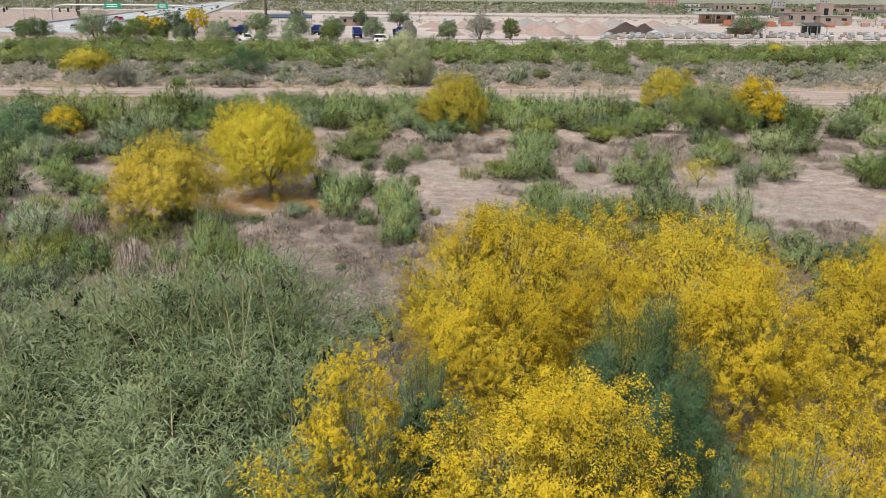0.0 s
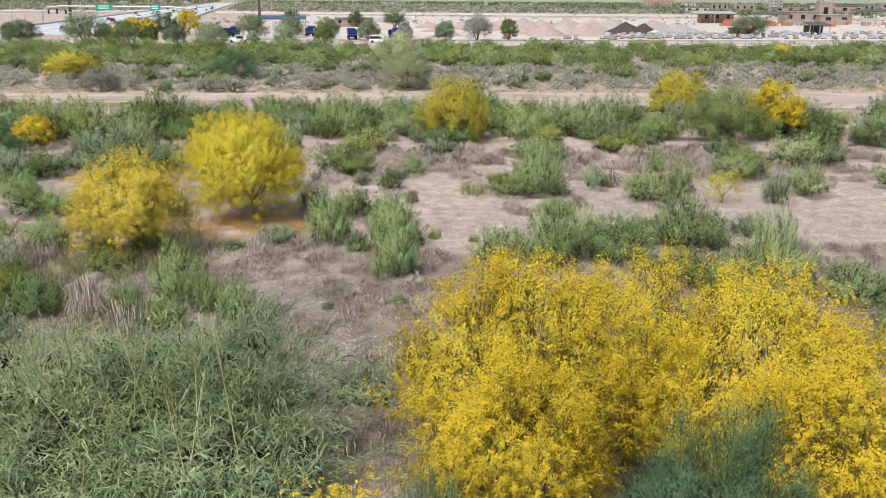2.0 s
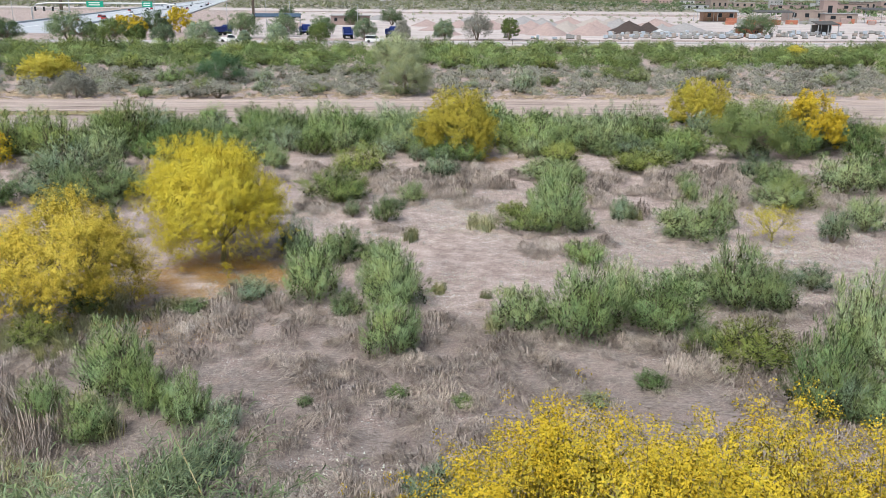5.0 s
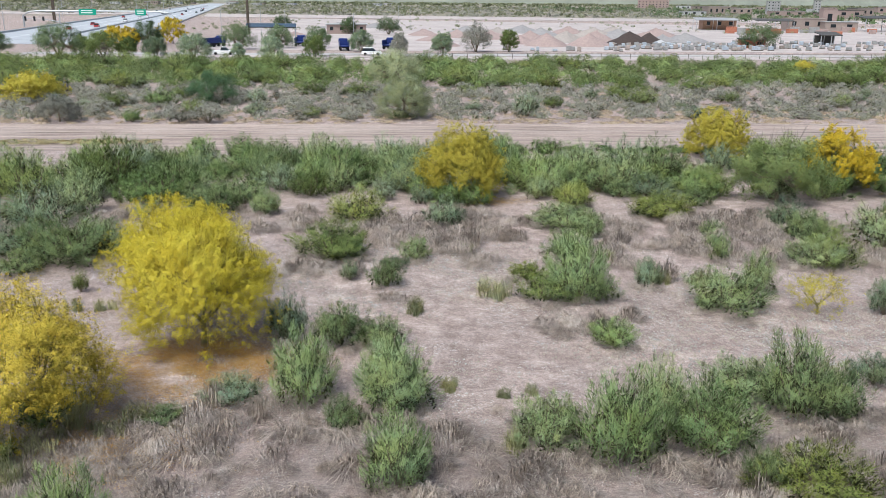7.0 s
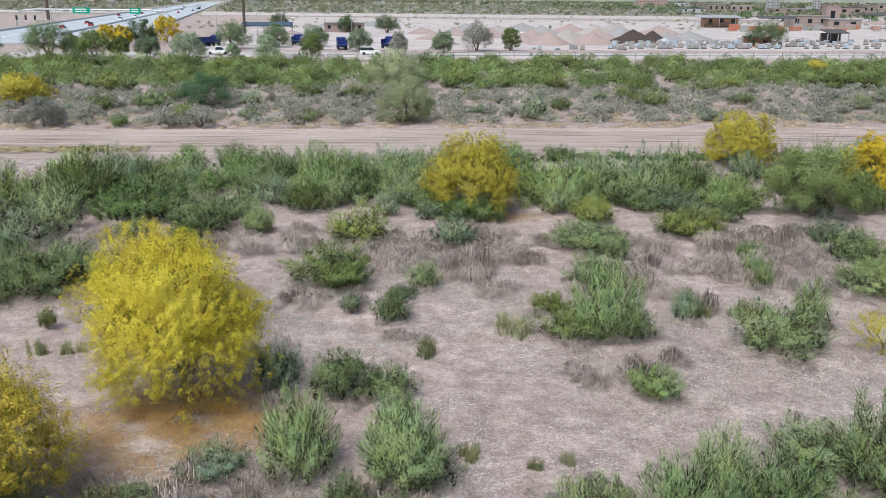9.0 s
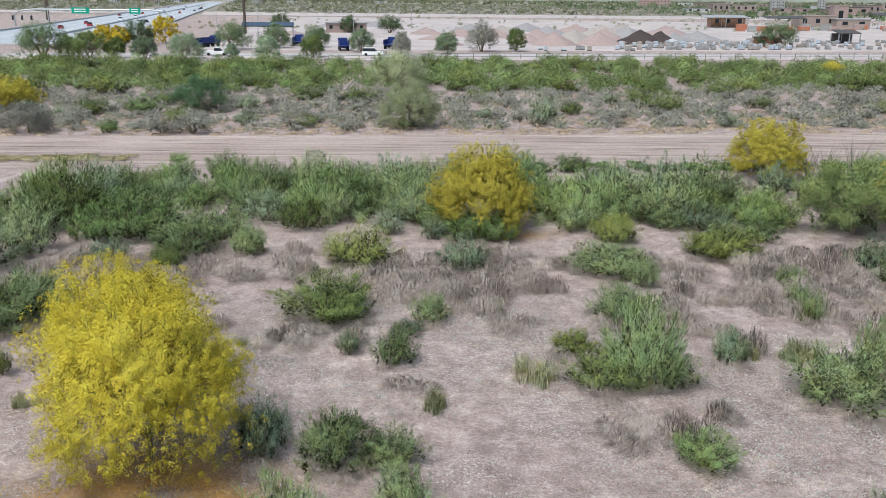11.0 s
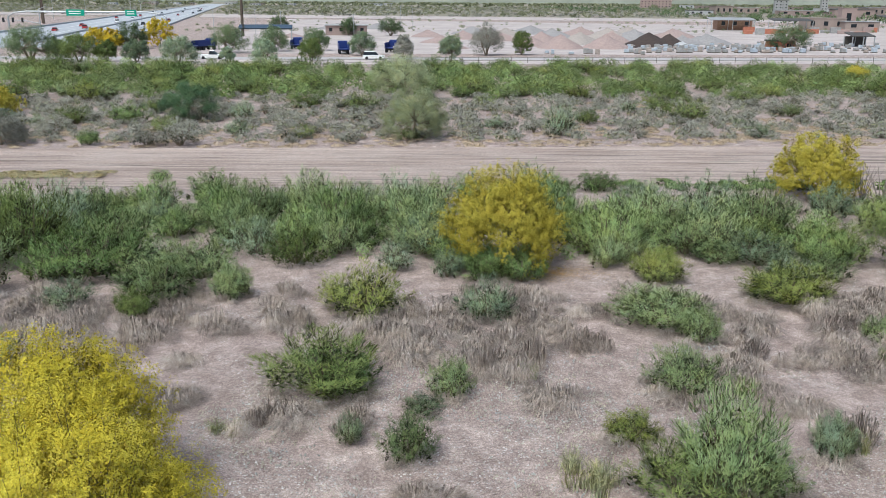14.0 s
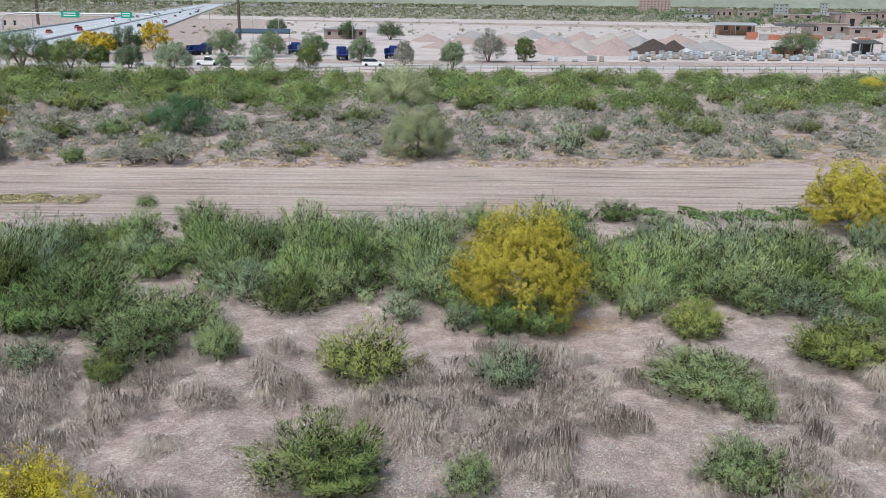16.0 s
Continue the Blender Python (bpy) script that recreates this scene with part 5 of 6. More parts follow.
M_LINE = plain("road_paint", (0.75, 0.74, 0.70), 0.7, 0, 0.1, 1.0)
# grey-olive of far scrub with the haze mixed into the paint
M_HILL = plain("hazy_hill", (0.19, 0.20, 0.165), 1.0, 0, 0.2, 0.004)


def strip(name, corners, z, material, label, category, thick=0.12):
    bm = bmesh.new()
    top = [bm.verts.new((x, y, z)) for x, y in corners]
    low = [bm.verts.new((x, y, z - thick)) for x, y in corners]
    bm.faces.new(top)
    for i in range(len(top)):
        j = (i + 1) % len(top)
        bm.faces.new((low[i], low[j], top[j], top[i]))
    bmesh.ops.recalc_face_normals(bm, faces=bm.faces)
    return single(name, bm, material, label, category, kind="structure")


strip("road", [(-95, 217), (130, 229), (130, 237), (-95, 225)], BANK + 0.05, M_ASPHALT, "narrow worn grey road along the bank", "road")
strip("pavement", [(-110, 200), (-40, 205), (130, 220), (130, 228.6), (-95, 216.6), (-110, 216)], BANK + 0.03, M_PALE, "pale gravel shoulder beside the road", "shoulder")
strip("arterial_road", [(-91, 286), (-144, 286), (-624, 2500), (-571, 2500)], BANK + 0.06, M_ROADGREY, "wide blue-grey multi-lane road running to the town", "road")
strip("crossing", [(-300, 258), (-92, 262), (-91, 292), (-300, 300)], BANK + 0.04, M_ROADGREY, "blue-grey road junction", "road")
strip("earthwork", [(-160, 640), (420, 560), (480, 640), (-190, 770)], BANK + 0.5, M_PALE, "long pale earth embankment", "embankment", 0.9)
strip("earthwork", [(-700, 640), (-238, 700), (-252, 790), (-900, 790)], BANK + 0.5, M_PALE, "long pale earth embankment", "embankment", 0.9)
strip("yard_floor", [(-60, 240), (150, 250), (330, 480), (-100, 620)], BANK + 0.02, M_PALE, "bare pinkish yard floor", "ground")
for dx in (0, -26, -53):
    strip("kerb", [(-91 + dx, 292), (-91.6 + dx, 292), (-396.6 + dx, 1700), (-396 + dx, 1700)], BANK + 0.75, M_CONCRETE, "low pale concrete barrier along the wide road", "barrier", 0.7)
for k in range(1, 6):
    u = k / 6
    strip("lane_line", [(-91 - 49 * u, 290), (-91.3 - 49 * u, 290), (-396.3 - 49 * u, 1700), (-396 - 49 * u, 1700)], BANK + 0.08, M_LINE, "painted lane line", "road marking", 0.01)


# fence along the shoulder
def fence(points, label):
    f = new("pipe_fence")
    f.location = (*points[0], BANK)
    tagged(f, label, "fence")
    o = np.array(points[0])
    for a, b in zip(points, points[1:]):
        a, b = np.array(a) - o, np.array(b) - o
        n = max(1, int(np.linalg.norm(b - a) / 3.4))
        for k in range(n):
            p = a + (b - a) * k / n
            part("post", tube(bmesh.new(), [(p[0], p[1], -0.2), (p[0], p[1], 1.25)], [0.075, 0.075], 5), M_FENCE, f)
        for z in (0.55, 1.15):
            part("rail", tube(bmesh.new(), [(a[0], a[1], z), (b[0], b[1], z)], [0.05, 0.05], 4), M_FENCE, f)


fence([(-42, 189), (-12, 207), (2, 212.5), (60, 216.5), (125, 222)], "low grey pipe fence along the road shoulder")


# ---- vehicles ----
def vehicle(name, x, y, turn, kind, paint, label, group=""):
    """A car with a shaped body, glass band and four wheels; drives along its own x."""
    L, W, H = {"suv": (4.7, 1.85, 1.75), "car": (4.5, 1.8, 1.45), "pickup": (5.4, 1.95, 1.8)}[kind]
    v = new(name)
    v.matrix_basis = pose(x, y, BANK + 0.06, 0, 0, turn)
    tagged(v, label, "car", group)
    belt, sill = H * 0.56, 0.28

    def loft(rows):
        bm = bmesh.new()
        rings = [[bm.verts.new((px, s * w, pz)) for s in (-1, 1)] for px, pz, w in rows]
        n = len(rings)
        for i in range(n):
            j = (i + 1) % n
            bm.faces.new((rings[i][0], rings[j][0], rings[j][1], rings[i][1]))
        bm.faces.new([r[0] for r in reversed(rings)])
        bm.faces.new([r[1] for r in rings])
        bmesh.ops.recalc_face_normals(bm, faces=bm.faces)
        return bm

    h = W / 2
    part("body", loft([(-L / 2, sill, h * 0.95), (L / 2, sill, h * 0.95), (L / 2, belt * 0.86, h * 0.92), (L * 0.24, belt, h), (-L / 2 + 0.05, belt, h)]), paint, v)
    back = {"suv": -L * 0.47, "car": -L * 0.33, "pickup": -L * 0.10}[kind]
    part("cabin", loft([(back, belt, h * 0.9), (L * 0.22, belt, h * 0.9), (L * 0.08, H * 0.96, h * 0.76), (back + 0.2, H * 0.96, h * 0.76)]), M_GLASS, v, "dark window band")
    part("roof", loft([(back + 0.16, H * 0.955, h * 0.77), (L * 0.09, H * 0.955, h * 0.77), (L * 0.06, H, h * 0.72), (back + 0.22, H, h * 0.72)]), paint, v)
    for sx in (-0.31, 0.31):
        for sy in (-1, 1):
            part("wheel", tube(bmesh.new(), [(L * sx, sy * h * 0.78, 0.34), (L * sx, sy * h * 1.01, 0.34)], [0.34, 0.34], 12), M_BLACK, v)


vehicle("suv", -13.4, 221.5, 3, "suv", M_WHITE, "white sport utility car parked on the road")
vehicle("pickup_truck", -47.6, 219.4, 3, "pickup", M_WHITE, "white pickup truck parked on the road")
rv = random.Random(8)
for n in range(26):
    along = 300 + 34 * n + rv.uniform(-10, 10)
    lane = rv.choice((0.12, 0.25, 0.38, 0.62, 0.75, 0.9))
    x = -91 - 49 * lane - (along - 290) * 0.2168
    vehicle("car", x, along, 102 if lane > 0.5 else -78, rv.choice(("car", "suv", "car")), rv.choice((M_WHITE, M_GREY_PAINT, M_BLACK, M_RED_PAINT)), "car on the wide pale road", "cars on the arterial road")


def lorry(x, y, turn, label):
    v = new("dump_truck")
    v.matrix_basis = pose(x, y, BANK, 0, 0, turn)
    tagged(v, label, "truck")
    part("chassis", box(bmesh.new(), -3.2, -0.5, 0.6, 3.4, 0.5, 0.95), M_BLACK, v)
    cab = box(bmesh.new(), 1.7, -1.15, 0.9, 3.3, 1.15, 2.9)
    bmesh.ops.bevel(cab, geom=cab.edges[:], offset=0.15, segments=1, affect="EDGES")
    part("cab", cab, M_BLUE_PAINT, v)
    part("windscreen", box(bmesh.new(), 3.29, -0.95, 1.9, 3.33, 0.95, 2.65), M_GLASS, v)
    bm = bmesh.new()
    box(bm, -3.3, -1.2, 1.05, 1.5, 1.2, 1.2), box(bm, -3.3, -1.2, 1.2, 1.5, -1.1, 2.4), box(bm, -3.3, 1.1, 1.2, 1.5, 1.2, 2.4), box(bm, 1.4, -1.1, 1.2, 1.5, 1.1, 2.6)
    part("dump_bed", bm, M_BLUE_PAINT, v)
    for sx in (-2.5, -1.3, 2.4):
        for sy in (-1, 1):
            part("wheel", tube(bmesh.new(), [(sx, sy * 0.8, 0.52), (sx, sy * 1.15, 0.52)], [0.52, 0.52], 12), M_BLACK, v)


lorry(-22.0, 243, 100, "dark blue dump truck parked in the yard")
lorry(-10.6, 250, 80, "dark blue dump truck with raised body sides")
lorry(-58.0, 254, 60, "blue and white truck between trees")
lorry(-36.0, 262, 90, "dark blue truck in the shade of trees")


# ---- trees by the road ----
ROADSIDE = "trees along the road"
ft = random.Random(12)
for x, y, w, h, m in ((-82, 211, 12.4, 6.8, 0), (-77.7, 214, 6.3, 5.2, 1), (-71.6, 209, 9.0, 6.4, 1), (-66.7, 211, 5.5, 4.8, 1), (-60.4, 210, 7.1, 5.0, 2), (-51.6, 209, 8.7, 5.9, 2),
                      (-42.5, 211, 3.5, 3.4, 2), (-35, 212, 6.4, 5.3, 2), (-25.8, 214.8, 6.4, 5.3, 1), (-49.3, 243.4, 9.6, 6.5, 0), (3.1, 213, 5.8, 7.4, 2), (12.1, 240, 8.1, 7.2, 3),
                      (20.7, 242, 6.1, 6.5, 1), (95.1, 266.7, 12.9, 7.1, 0), (-17, 236.6, 7.8, 5.9, 2), (-6.9, 223, 4.3, 5.3, 3), (-30.7, 350.8, 6.2, 6.4, 0), (-15.6, 351.6, 10.3, 6.6, 0),
                      (-77.2, 257.8, 9.1, 6.4, 0), (-65.6, 408.2, 8.7, 5.6, 0), (-40, 250, 8, 6, 0), (-30, 255, 7, 5.5, 0), (-98, 214, 8, 5.5, 0), (-105, 222, 7, 5, 1)):
    thin = 0.82 if m in (1, 2) else 1.0
    leafy_tree("roadside_tree", x, y, w * thin, h * (0.3 + 0.7 * thin), int(abs(x * 10 + y)), 8000, 0.24, (M_FARGREEN, M_PALO, M_BLUE, M_SAGE)[m],
               ("dark green broad street tree", "light green roadside tree", "thin pale green roadside tree", "grey-green tree with a dense crown")[m], 0.14, ROADSIDE, 170, 3)
for x, y, w, h in ((-74.1, 270.6, 8.0, 7.8), (-81.4, 255.9, 6.1, 5.1), (-88, 262, 7, 5)):
    blossom_tree("roadside_palo_verde", x, y, w, h, int(abs(x)), 5000, 0.3, M_BLOOM, 0.25, 60, "yellow palo verde beside the junction", ROADSIDE)


# ---- poles, signals and signs ----
def pole(name, x, y, h, r, mat, label, category, arms=()):
    p = new(name)
    p.location = (x, y, BANK)
    tagged(p, label, category)
    part("shaft", tube(bmesh.new(), [(0, 0, -0.3), (0, 0, h)], [r, r * 0.7], 7), mat, p)
    for z, half in arms:
        part("arm", box(bmesh.new(), -half, -0.08, z, half, 0.08, z + 0.14), mat, p)
    return p


pole("power_pole", -66.5, 340, 28, 0.55, M_WOODPOLE, "tall dark power pole in the yard", "pole", ((25, 1.6),))
pole("power_pole", -196, 480, 24, 0.5, M_WOODPOLE, "tall dark power pole beside the wide road", "pole", ((21.5, 1.6),))
pole("power_pole", -201, 490, 24, 0.5, M_WOODPOLE, "tall dark power pole beside the wide road", "pole", ((21.5, 1.6),))
for x, y, h in ((-74, 330, 9), (-58, 320, 9.5), (-48, 310, 9), (-27, 330, 8), (-16, 470, 10), (-9, 420, 9)):
    pole("light_pole", x, y, h, 0.11, M_STEEL, "thin grey light pole in the yard", "pole", ((h - 0.3, 0.5),))
for x, y in ((-121, 420), (-160, 520), (-206, 640), (-225, 560), (-260, 700), (-170, 370)):
    pole("street_lamp", x, y, 11, 0.14, M_STEEL, "grey street lamp with a side arm", "street lamp", ((10.6, 1.4),))


def gantry(xa, xb, y, h):
    g = new("sign_gantry")
    g.location = (xa, y, BANK)
    tagged(g, "arched grey steel gantry carrying green road signs", "gantry")
    span = xb - xa
    part("arch", tube(bmesh.new(), [(0, 0, -0.3), (0, 0, h * 0.7), (span * 0.04, 0, h * 0.92), (span * 0.12, 0, h), (span * 0.88, 0, h), (span * 0.96, 0, h * 0.92), (span, 0, h * 0.7), (span, 0, -0.3)], [0.38] * 8, 8), M_STEEL, g)
    for fx, wd in ((0.43, 7.5), (0.78, 4.6)):
        board = part("sign_board", box(bmesh.new(), span * fx - wd / 2, -0.55, h - 1.6, span * fx + wd / 2, -0.42, h + 0.9), M_SIGN, g, "green road sign with white text")
        for k in range(2):
            part("text_bar", box(bmesh.new(), span * fx - wd * 0.36, -0.585, h - 0.9 + k * 0.9, span * fx + wd * 0.3, -0.552, h - 0.55 + k * 0.9), M_LINE, board)


gantry(-178, -112, 405, 6.9)


def signal(x, y, reach, turn):
    s = pole("traffic_signal", x, y, 9.5, 0.16, M_STEEL, "traffic signal pole with a long arm", "traffic signal")
    s.rotation_euler = (0, 0, radians(turn))
    part("mast_arm", tube(bmesh.new(), [(0, 0, 5.4), (reach * 0.4, 0, 6.1), (reach, 0, 6.3)], [0.12, 0.09, 0.06], 6), M_STEEL, s)
    for k in range(3):
        px = reach * (0.45 + 0.25 * k)
        part("signal_head", box(bmesh.new(), px - 0.22, -0.2, 5.6, px + 0.22, 0.2, 6.9), M_BLACK, s)
    part("lamp_arm", tube(bmesh.new(), [(0, 0, 9.3), (-2.4, 0, 10.2)], [0.07, 0.05], 5), M_STEEL, s)


signal(-128, 272, 14, 175)
signal(-112, 285, 12, 170)
signal(-165, 310, 13, 10)


# ---- yard: gravel piles, pavers, sheds ----
def pile(x, y, w, h, mat, label):
    rng = np.random.default_rng(int(abs(x * 7 + y)))
    bm = bmesh.new()
    rings, sides = 7, 20
    grid = []
    for i in range(rings):
        u = i / (rings - 1)
        grid.append([])
        for j in range(sides):
            a = 2 * math.pi * j / sides
            r = w * 0.5 * (1 - u) * (1 + 0.14 * math.sin(2 * a + x) + 0.08 * math.sin(5 * a + y)) + (0.3 if i == rings - 1 else 0)
            z = 0.78 * h * (u ** 0.92) * (1 + 0.06 * rng.normal())
            grid[-1].append(bm.verts.new((math.cos(a) * r * 1.15, math.sin(a) * r, z if i else -0.15)))
    for i in range(rings - 1):
        for j in range(sides):
            bm.faces.new((grid[i][j], grid[i][(j + 1) % sides], grid[i + 1][(j + 1) % sides], grid[i + 1][j]))
    bm.faces.new(grid[-1])
    for f in bm.faces:
        f.smooth = True
    ob = single("gravel_mound", bm, mat, label, "pile", "piles of gravel and mulch")
    ob.location = (x, y, BANK)


pile(61.5, 284, 15, 5.0, M_MULCH, "dark brown mulch pile in the yard")
pile(68, 287, 12, 4.3, M_MULCH, "dark brown mulch pile in the yard")
pile(70.5, 282, 6.5, 2.0, M_CONCRETE, "small white gravel pile beside dark mulch")
pile(57, 283, 4.5, 1.8, M_MULCH, "small dark mulch pile")
rp = random.Random(4)
for x, y, w, h, m in ((34.4, 272, 11, 4.6, 0), (47.2, 274, 12, 4.4, 0), (44, 298, 13, 4.4, 1), (33, 303, 11, 4.2, 0), (66, 322, 14, 4.6, 2), (21, 318, 13, 3.6, 0), (54, 300, 12, 4.6, 0), (58, 325, 16, 5, 1),
                      (28, 285, 9, 3.2, 0), (40, 330, 14, 4.4, 2), (76, 300, 12, 3.2, 2), (84, 303, 13, 3.8, 2), (10, 330, 12, 3.4, 0), (2, 300, 10, 2.6, 0), (52, 345, 15, 4.6, 0), (26, 350, 14, 3.8, 1), (-2, 345, 12, 3, 0),
                      (70, 350, 16, 4.6, 1), (84, 340, 15, 4.2, 0), (15, 372, 14, 3.6, 2), (38, 380, 16, 4, 2), (-42, 420, 16, 3.2, 2), (-25, 430, 16, 3, 2), (-48, 330, 9, 2, 0), (5, 268, 9, 2.2, 0)):
    pile(x, y, w, h, (M_GRAVEL_RED, M_GRAVEL_TAN, M_GRAVEL_GREY)[m], ("reddish gravel pile in the yard", "tan gravel pile in the yard", "grey gravel pile in the yard")[m])


def pallet(x, y, w, h, mat, label):
    p = new("paver_pallet")
    p.matrix_basis = pose(x, y, BANK + 0.02, 0, 0, rp.uniform(-8, 8))
    tagged(p, label, "pallet", "pallets of pavers")
    part("pallet_base", box(bmesh.new(), -w / 2, -0.6, 0, w / 2, 0.6, 0.14), M_WOODPOLE, p)
    bm = box(bmesh.new(), -w / 2 + 0.04, -0.56, 0.145, w / 2 - 0.04, 0.56, h)
    bmesh.ops.bevel(bm, geom=bm.edges[:], offset=0.06, segments=1, affect="EDGES")
    part("paver_block", bm, mat, p)


def pallets(seed, count, x0, x1, y0, y1):
    r = random.Random(seed)
    for _ in range(count):
        x = r.uniform(x0, x1)
        y = y0 + (y1 - y0) * (int(r.uniform(0, 5)) / 5) + 0.07 * x + r.uniform(-0.5, 0.5)
        mat, word = r.choice(((M_BLOCK, "grey"), (M_BLOCK, "grey"), (M_BLOCK_TAN, "tan"), (M_WRAP, "plastic-wrapped")))
        pallet(x, y, r.uniform(0.8, 1.3), r.uniform(0.6, 1.3), mat, word + " stack of pavers on a pallet")


pallets(1, 170, 52, 96, 250, 282)
pallets(2, 110, 98, 160, 252, 300)
pallets(3, 14, 20, 52, 243, 252)


def building(name, x, y, w, d, h, turn, wall, roof, openings, label, over=0.6, floors=1):
    b = new(name)
    b.matrix_basis = pose(x, y, BANK, 0, 0, turn)
    tagged(b, label, "building")
    part("wall", box(bmesh.new(), -w / 2, -d / 2, -0.3, w / 2, d / 2, h), wall, b)
    part("roof", box(bmesh.new(), -w / 2 - over, -d / 2 - over, h + 0.003, w / 2 + over, d / 2 + over, h + 0.35), roof, b)
    for f in range(floors):
        z = h / floors * f
        for k in range(openings):
            cx = -w / 2 + w * (k + 0.5) / openings
            win = part("window", box(bmesh.new(), cx - w / openings * 0.16, -d / 2 - 0.06, z + h / floors * 0.42, cx + w / openings * 0.16, -d / 2 - 0.003, z + h / floors * 0.78), M_GLASS, b)
            part("sill", box(bmesh.new(), cx - w / openings * 0.18, -d / 2 - 0.16, z + h / floors * 0.38, cx + w / openings * 0.18, -d / 2 - 0.003, z + h / floors * 0.415), M_STUCCO, win)
    return b


def shed(name, x, y, w, d, h, turn, roof, label):
    """An open-sided roof on posts."""
    b = new(name)
    b.matrix_basis = pose(x, y, BANK, 0, 0, turn)
    tagged(b, label, "shed")
    for sx in (-0.48, 0, 0.48):
        for sy in (-0.46, 0.46):
            part("post", box(bmesh.new(), w * sx - 0.12, d * sy - 0.12, -0.2, w * sx + 0.12, d * sy + 0.12, h), M_STEEL, b)
    bm = bmesh.new()
    v = [bm.verts.new(p) for p in ((-w / 2, -d / 2, h), (w / 2, -d / 2, h), (w / 2, d / 2, h + 0.9), (-w / 2, d / 2, h + 0.9), (-w / 2, -d / 2, h + 0.25), (w / 2, -d / 2, h + 0.25), (w / 2, d / 2, h + 1.15), (-w / 2, d / 2, h + 1.15))]
    for f in ((3, 2, 1, 0), (4, 5, 6, 7), (0, 1, 5, 4), (1, 2, 6, 5), (2, 3, 7, 6), (3, 0, 4, 7)):
        bm.faces.new([v[i] for i in f])
    part("roof", bm, roof, b)
    return b


shed("solar_canopy", -48, 284, 15, 6, 4.3, 8, M_GLASS, "dark tilted solar canopy on steel posts")
shed("open_shed", 125.8, 291, 7, 5, 3.0, 4, M_DARKROOF, "small dark open shed among pallets")
part("back_wall", box(bmesh.new(), -3.4, 2.2, 0, 3.4, 2.35, 3.0), M_DARKROOF, bpy.data.objects["open_shed"])
building("brick_hut", 94, 270, 7, 3, 2.4, 0, M_BRICK, M_DARKROOF, 2, "low red hut under a broad tree", 0.3)
building("yard_office", -32, 356, 15, 7, 3.4, 5, M_PINK, M_ROOF, 4, "low tan office among trees", 0.5)
shed("long_shed", 138, 440, 20, 10, 4.6, -6, M_ROOF, "long grey shed roof with stacked bricks below")
building("warehouse", 143, 452, 16, 10, 5, -6, M_RUST, M_ROOF, 3, "rusty brown warehouse with a grey roof")
shed("low_shed", 166, 440, 18, 10, 4.4, -6, M_DARKROOF, "low dark shed in the yard")
building("stucco_works", 186, 452, 18, 13, 5.4, -8, M_STUCCO, M_STUCCO, 3, "tan stucco works building with square windows", 0.2)
building("stucco_works", 198, 440, 15, 10, 4.2, -8, M_STUCCO, M_ROOF, 2, "paler low works hall with a dark doorway", 0.3)
building("silo_block", 206, 470, 7, 7, 10, -8, M_PINK, M_PINK, 1, "tall pinkish block tower behind the works", 0.1)
shed("brick_shed", 222, 440, 26, 16, 6, -8, M_DARKROOF, "wide dark shed roof over orange brick stacks")
shed("brick_shed", 252, 452, 26, 16, 6, -8, M_ROOF, "wide shed roof over brick stacks")
rb = random.Random(21)
for n in range(46):
    x = rb.uniform(128, 262)
    y = 402 + rb.uniform(-28, 26) + (x - 180) * 0.1
    bm = box(bmesh.new(), -rb.uniform(1.2, 3), -0.8, -0.05, rb.uniform(1.2, 3), 0.8, rb.uniform(1.2, 2.6))
    bmesh.ops.bevel(bm, geom=bm.edges[:], offset=0.08, segments=1, affect="EDGES")
    m, word = rb.choice(((M_BRICK, "red"), (M_BRICK, "red"), (M_BLOCK, "grey"), (M_GRAVEL_RED, "pale red")))
    ob = single("stacked_brick", bm, m, word + " brick stack in the works yard", "brick stack", "brick stacks")
    ob.matrix_basis = pose(x, y, BANK, 0, 0, rb.uniform(-15, 5))

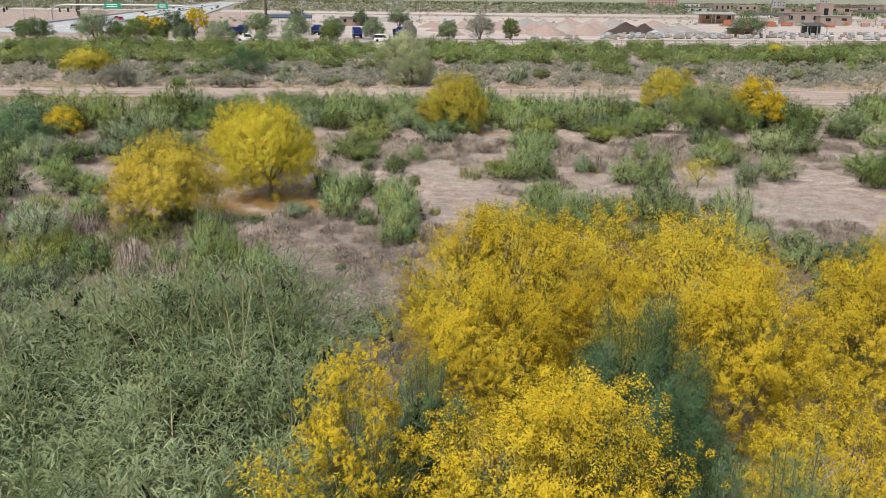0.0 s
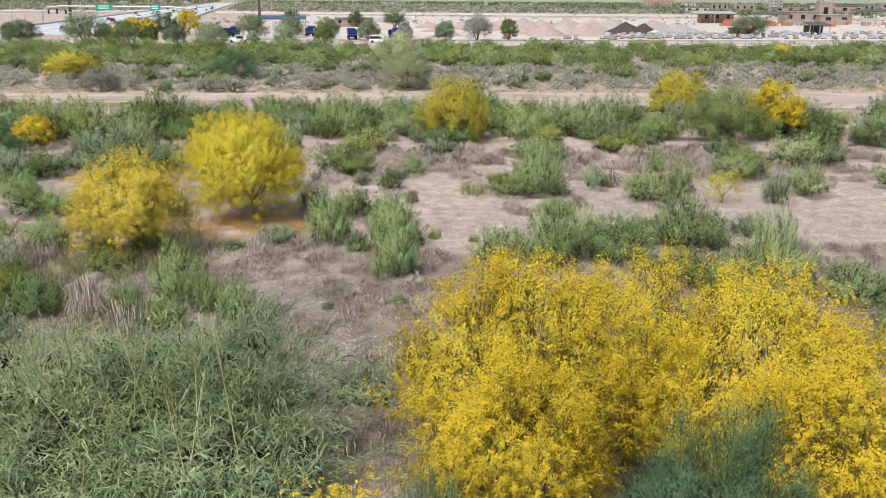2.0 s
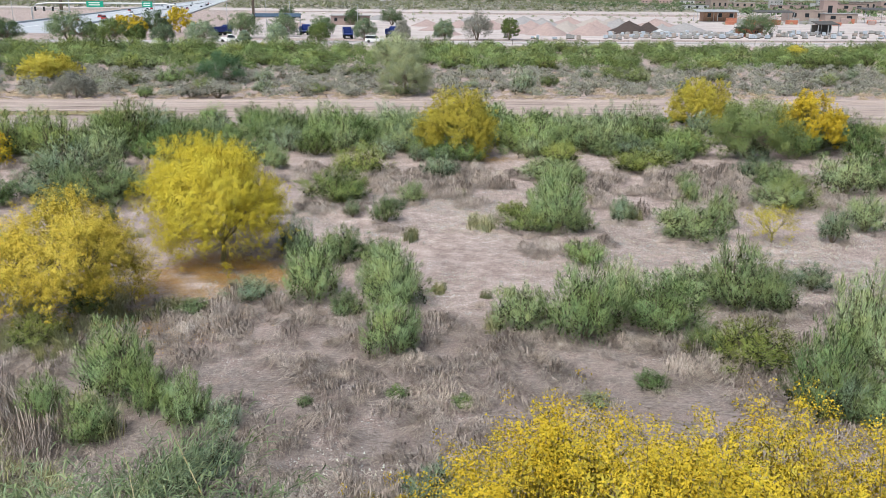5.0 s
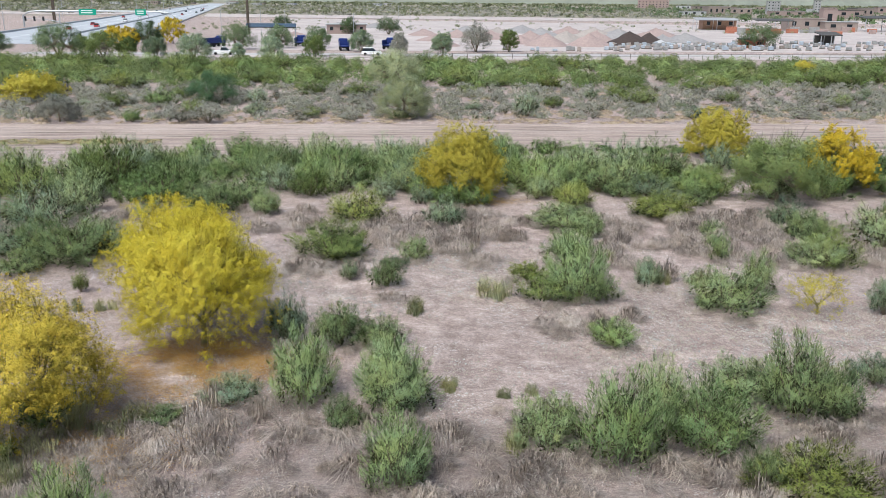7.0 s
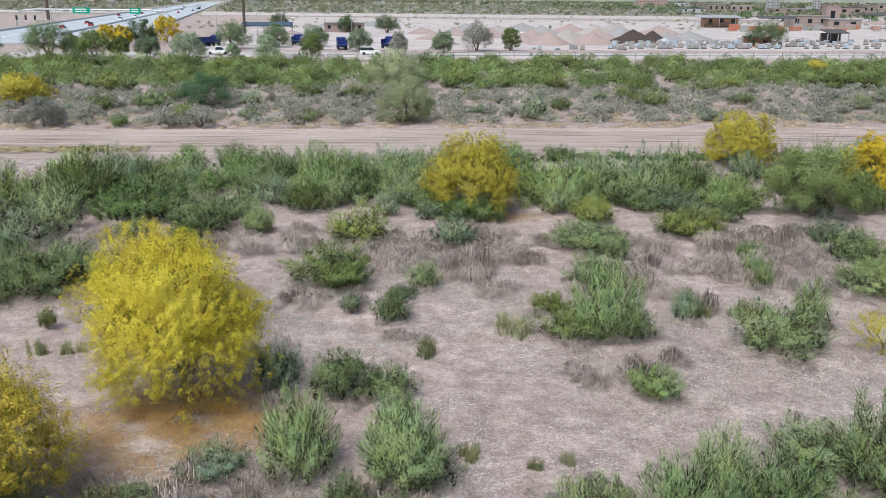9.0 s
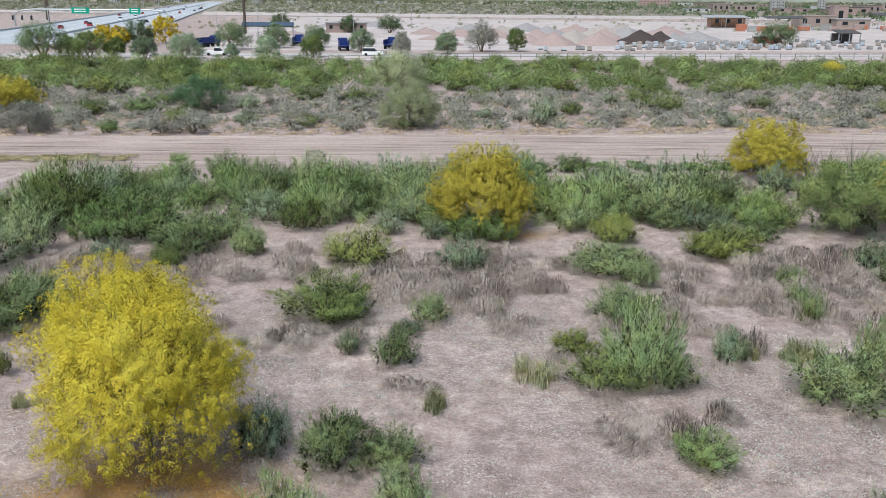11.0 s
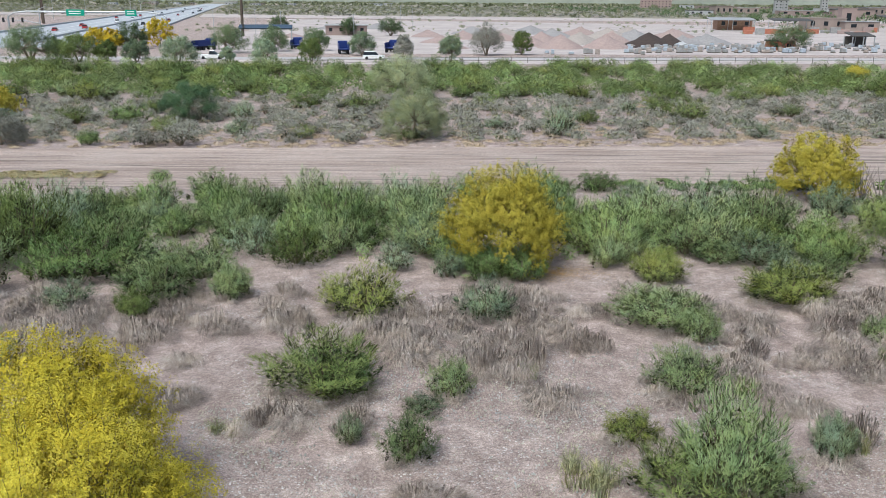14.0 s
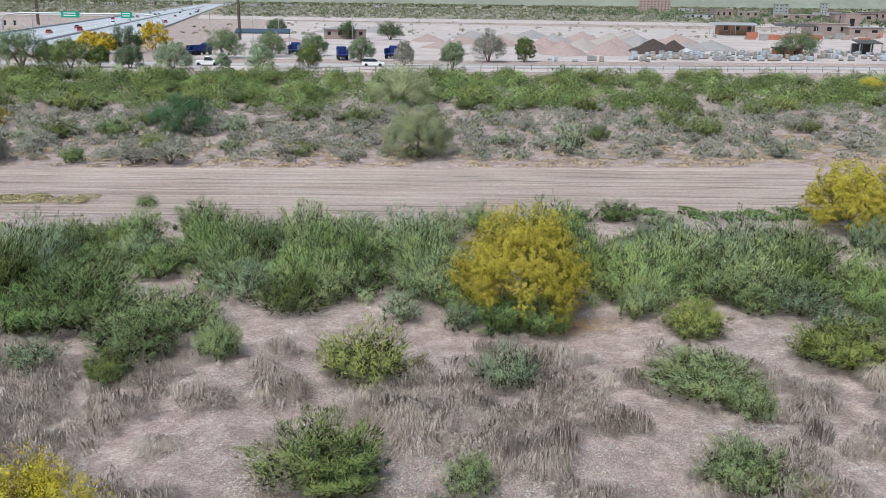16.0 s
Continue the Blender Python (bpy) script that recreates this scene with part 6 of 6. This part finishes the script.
# ---- the town far behind ----
building("hotel_block", 520, 2080, 70, 30, 27, -12, M_PINK, M_PINK, 9, "pink hotel block far away", 0.3, 5)
rt = random.Random(31)
for n in range(60):
    x, y = rt.uniform(260, 1100), rt.uniform(800, 1900)
    if x / y < 0.28:
        continue
    w, h = rt.uniform(14, 40), rt.choice((4.5, 5, 6, 7, 9))
    wall, word = rt.choice(((M_STUCCO, "tan"), (M_CONCRETE, "white"), (M_PINK, "pink"), (M_STUCCO, "tan")))
    building("town_house", x, y, w, rt.uniform(10, 18), h, rt.uniform(-20, 10), wall, rt.choice((M_ROOF, M_STUCCO, M_DARKROOF)), 3, word + " low building in the distant town", 0.4)
for x, y, h in ((372, 980, 15), (380, 985, 15), (520, 1200, 17)):
    t = building("glass_tower", x, y, 8, 8, h, -10, M_ROOF, M_DARKROOF, 2, "narrow pale tower with dark panels", 0.2, 5)
for n in range(14):
    x, y = rt.uniform(-700, -100), rt.uniform(1800, 2400)
    building("town_house", x, y, rt.uniform(14, 36), 14, rt.choice((4.5, 5, 7)), rt.uniform(-20, 10), rt.choice((M_STUCCO, M_CONCRETE)), M_ROOF, 3, "low building in the distant town", 0.4)

joined_bushes("yard_weeds", 91, 260, -120, 260, 380, 640, 1.2, 3.4, 0.5, M_SCRUB, "scattered weeds and bushes round the yard", 60, M_SCRUB)
joined_bushes("desert_scrub", 92, 5200, -1100, 1100, 720, 1900, 3.0, 9.0, 0.35, M_SCRUB, "green desert scrub to the horizon", 26, M_SCRUB)
joined_bushes("grey_scrub", 93, 3600, -1100, 1100, 720, 1900, 3.0, 8.0, 0.35, M_SAGE, "pale olive desert scrub", 22, M_SAGE)
joined_bushes("town_trees", 94, 700, 200, 1000, 520, 1800, 6.0, 12.0, 0.55, M_FARGREEN, "trees between the houses of the town", 40, M_FARGREEN)
joined_bushes("far_scrub", 95, 3000, -2500, 2500, 1900, 4250, 8.0, 22.0, 0.3, M_SCRUB, "dark far scrub at the horizon", 12, M_SCRUB)
joined_bushes("median_shrubs", 96, 60, -150, -120, 300, 420, 1.5, 3.0, 0.5, M_DARK, "low shrubs beside the wide road", 30)

# low backdrop hills that close the distance, with haze put into their colour
bm = bmesh.new()
hx = np.linspace(-4200, 4200, 120)
low = [bm.verts.new((x, 4300, -20)) for x in hx]
crest = [bm.verts.new((x, 4500, 110 + 40 * math.sin(x * 0.0021) + 25 * math.sin(x * 0.0063 + 1) + 10 * math.sin(x * 0.021))) for x in hx]
for i in range(len(hx) - 1):
    bm.faces.new((low[i], low[i + 1], crest[i + 1], crest[i]))
single("backdrop", bm, M_HILL, "low backdrop hills on the horizon coloured like hazy scrub", "hills", kind="structure")
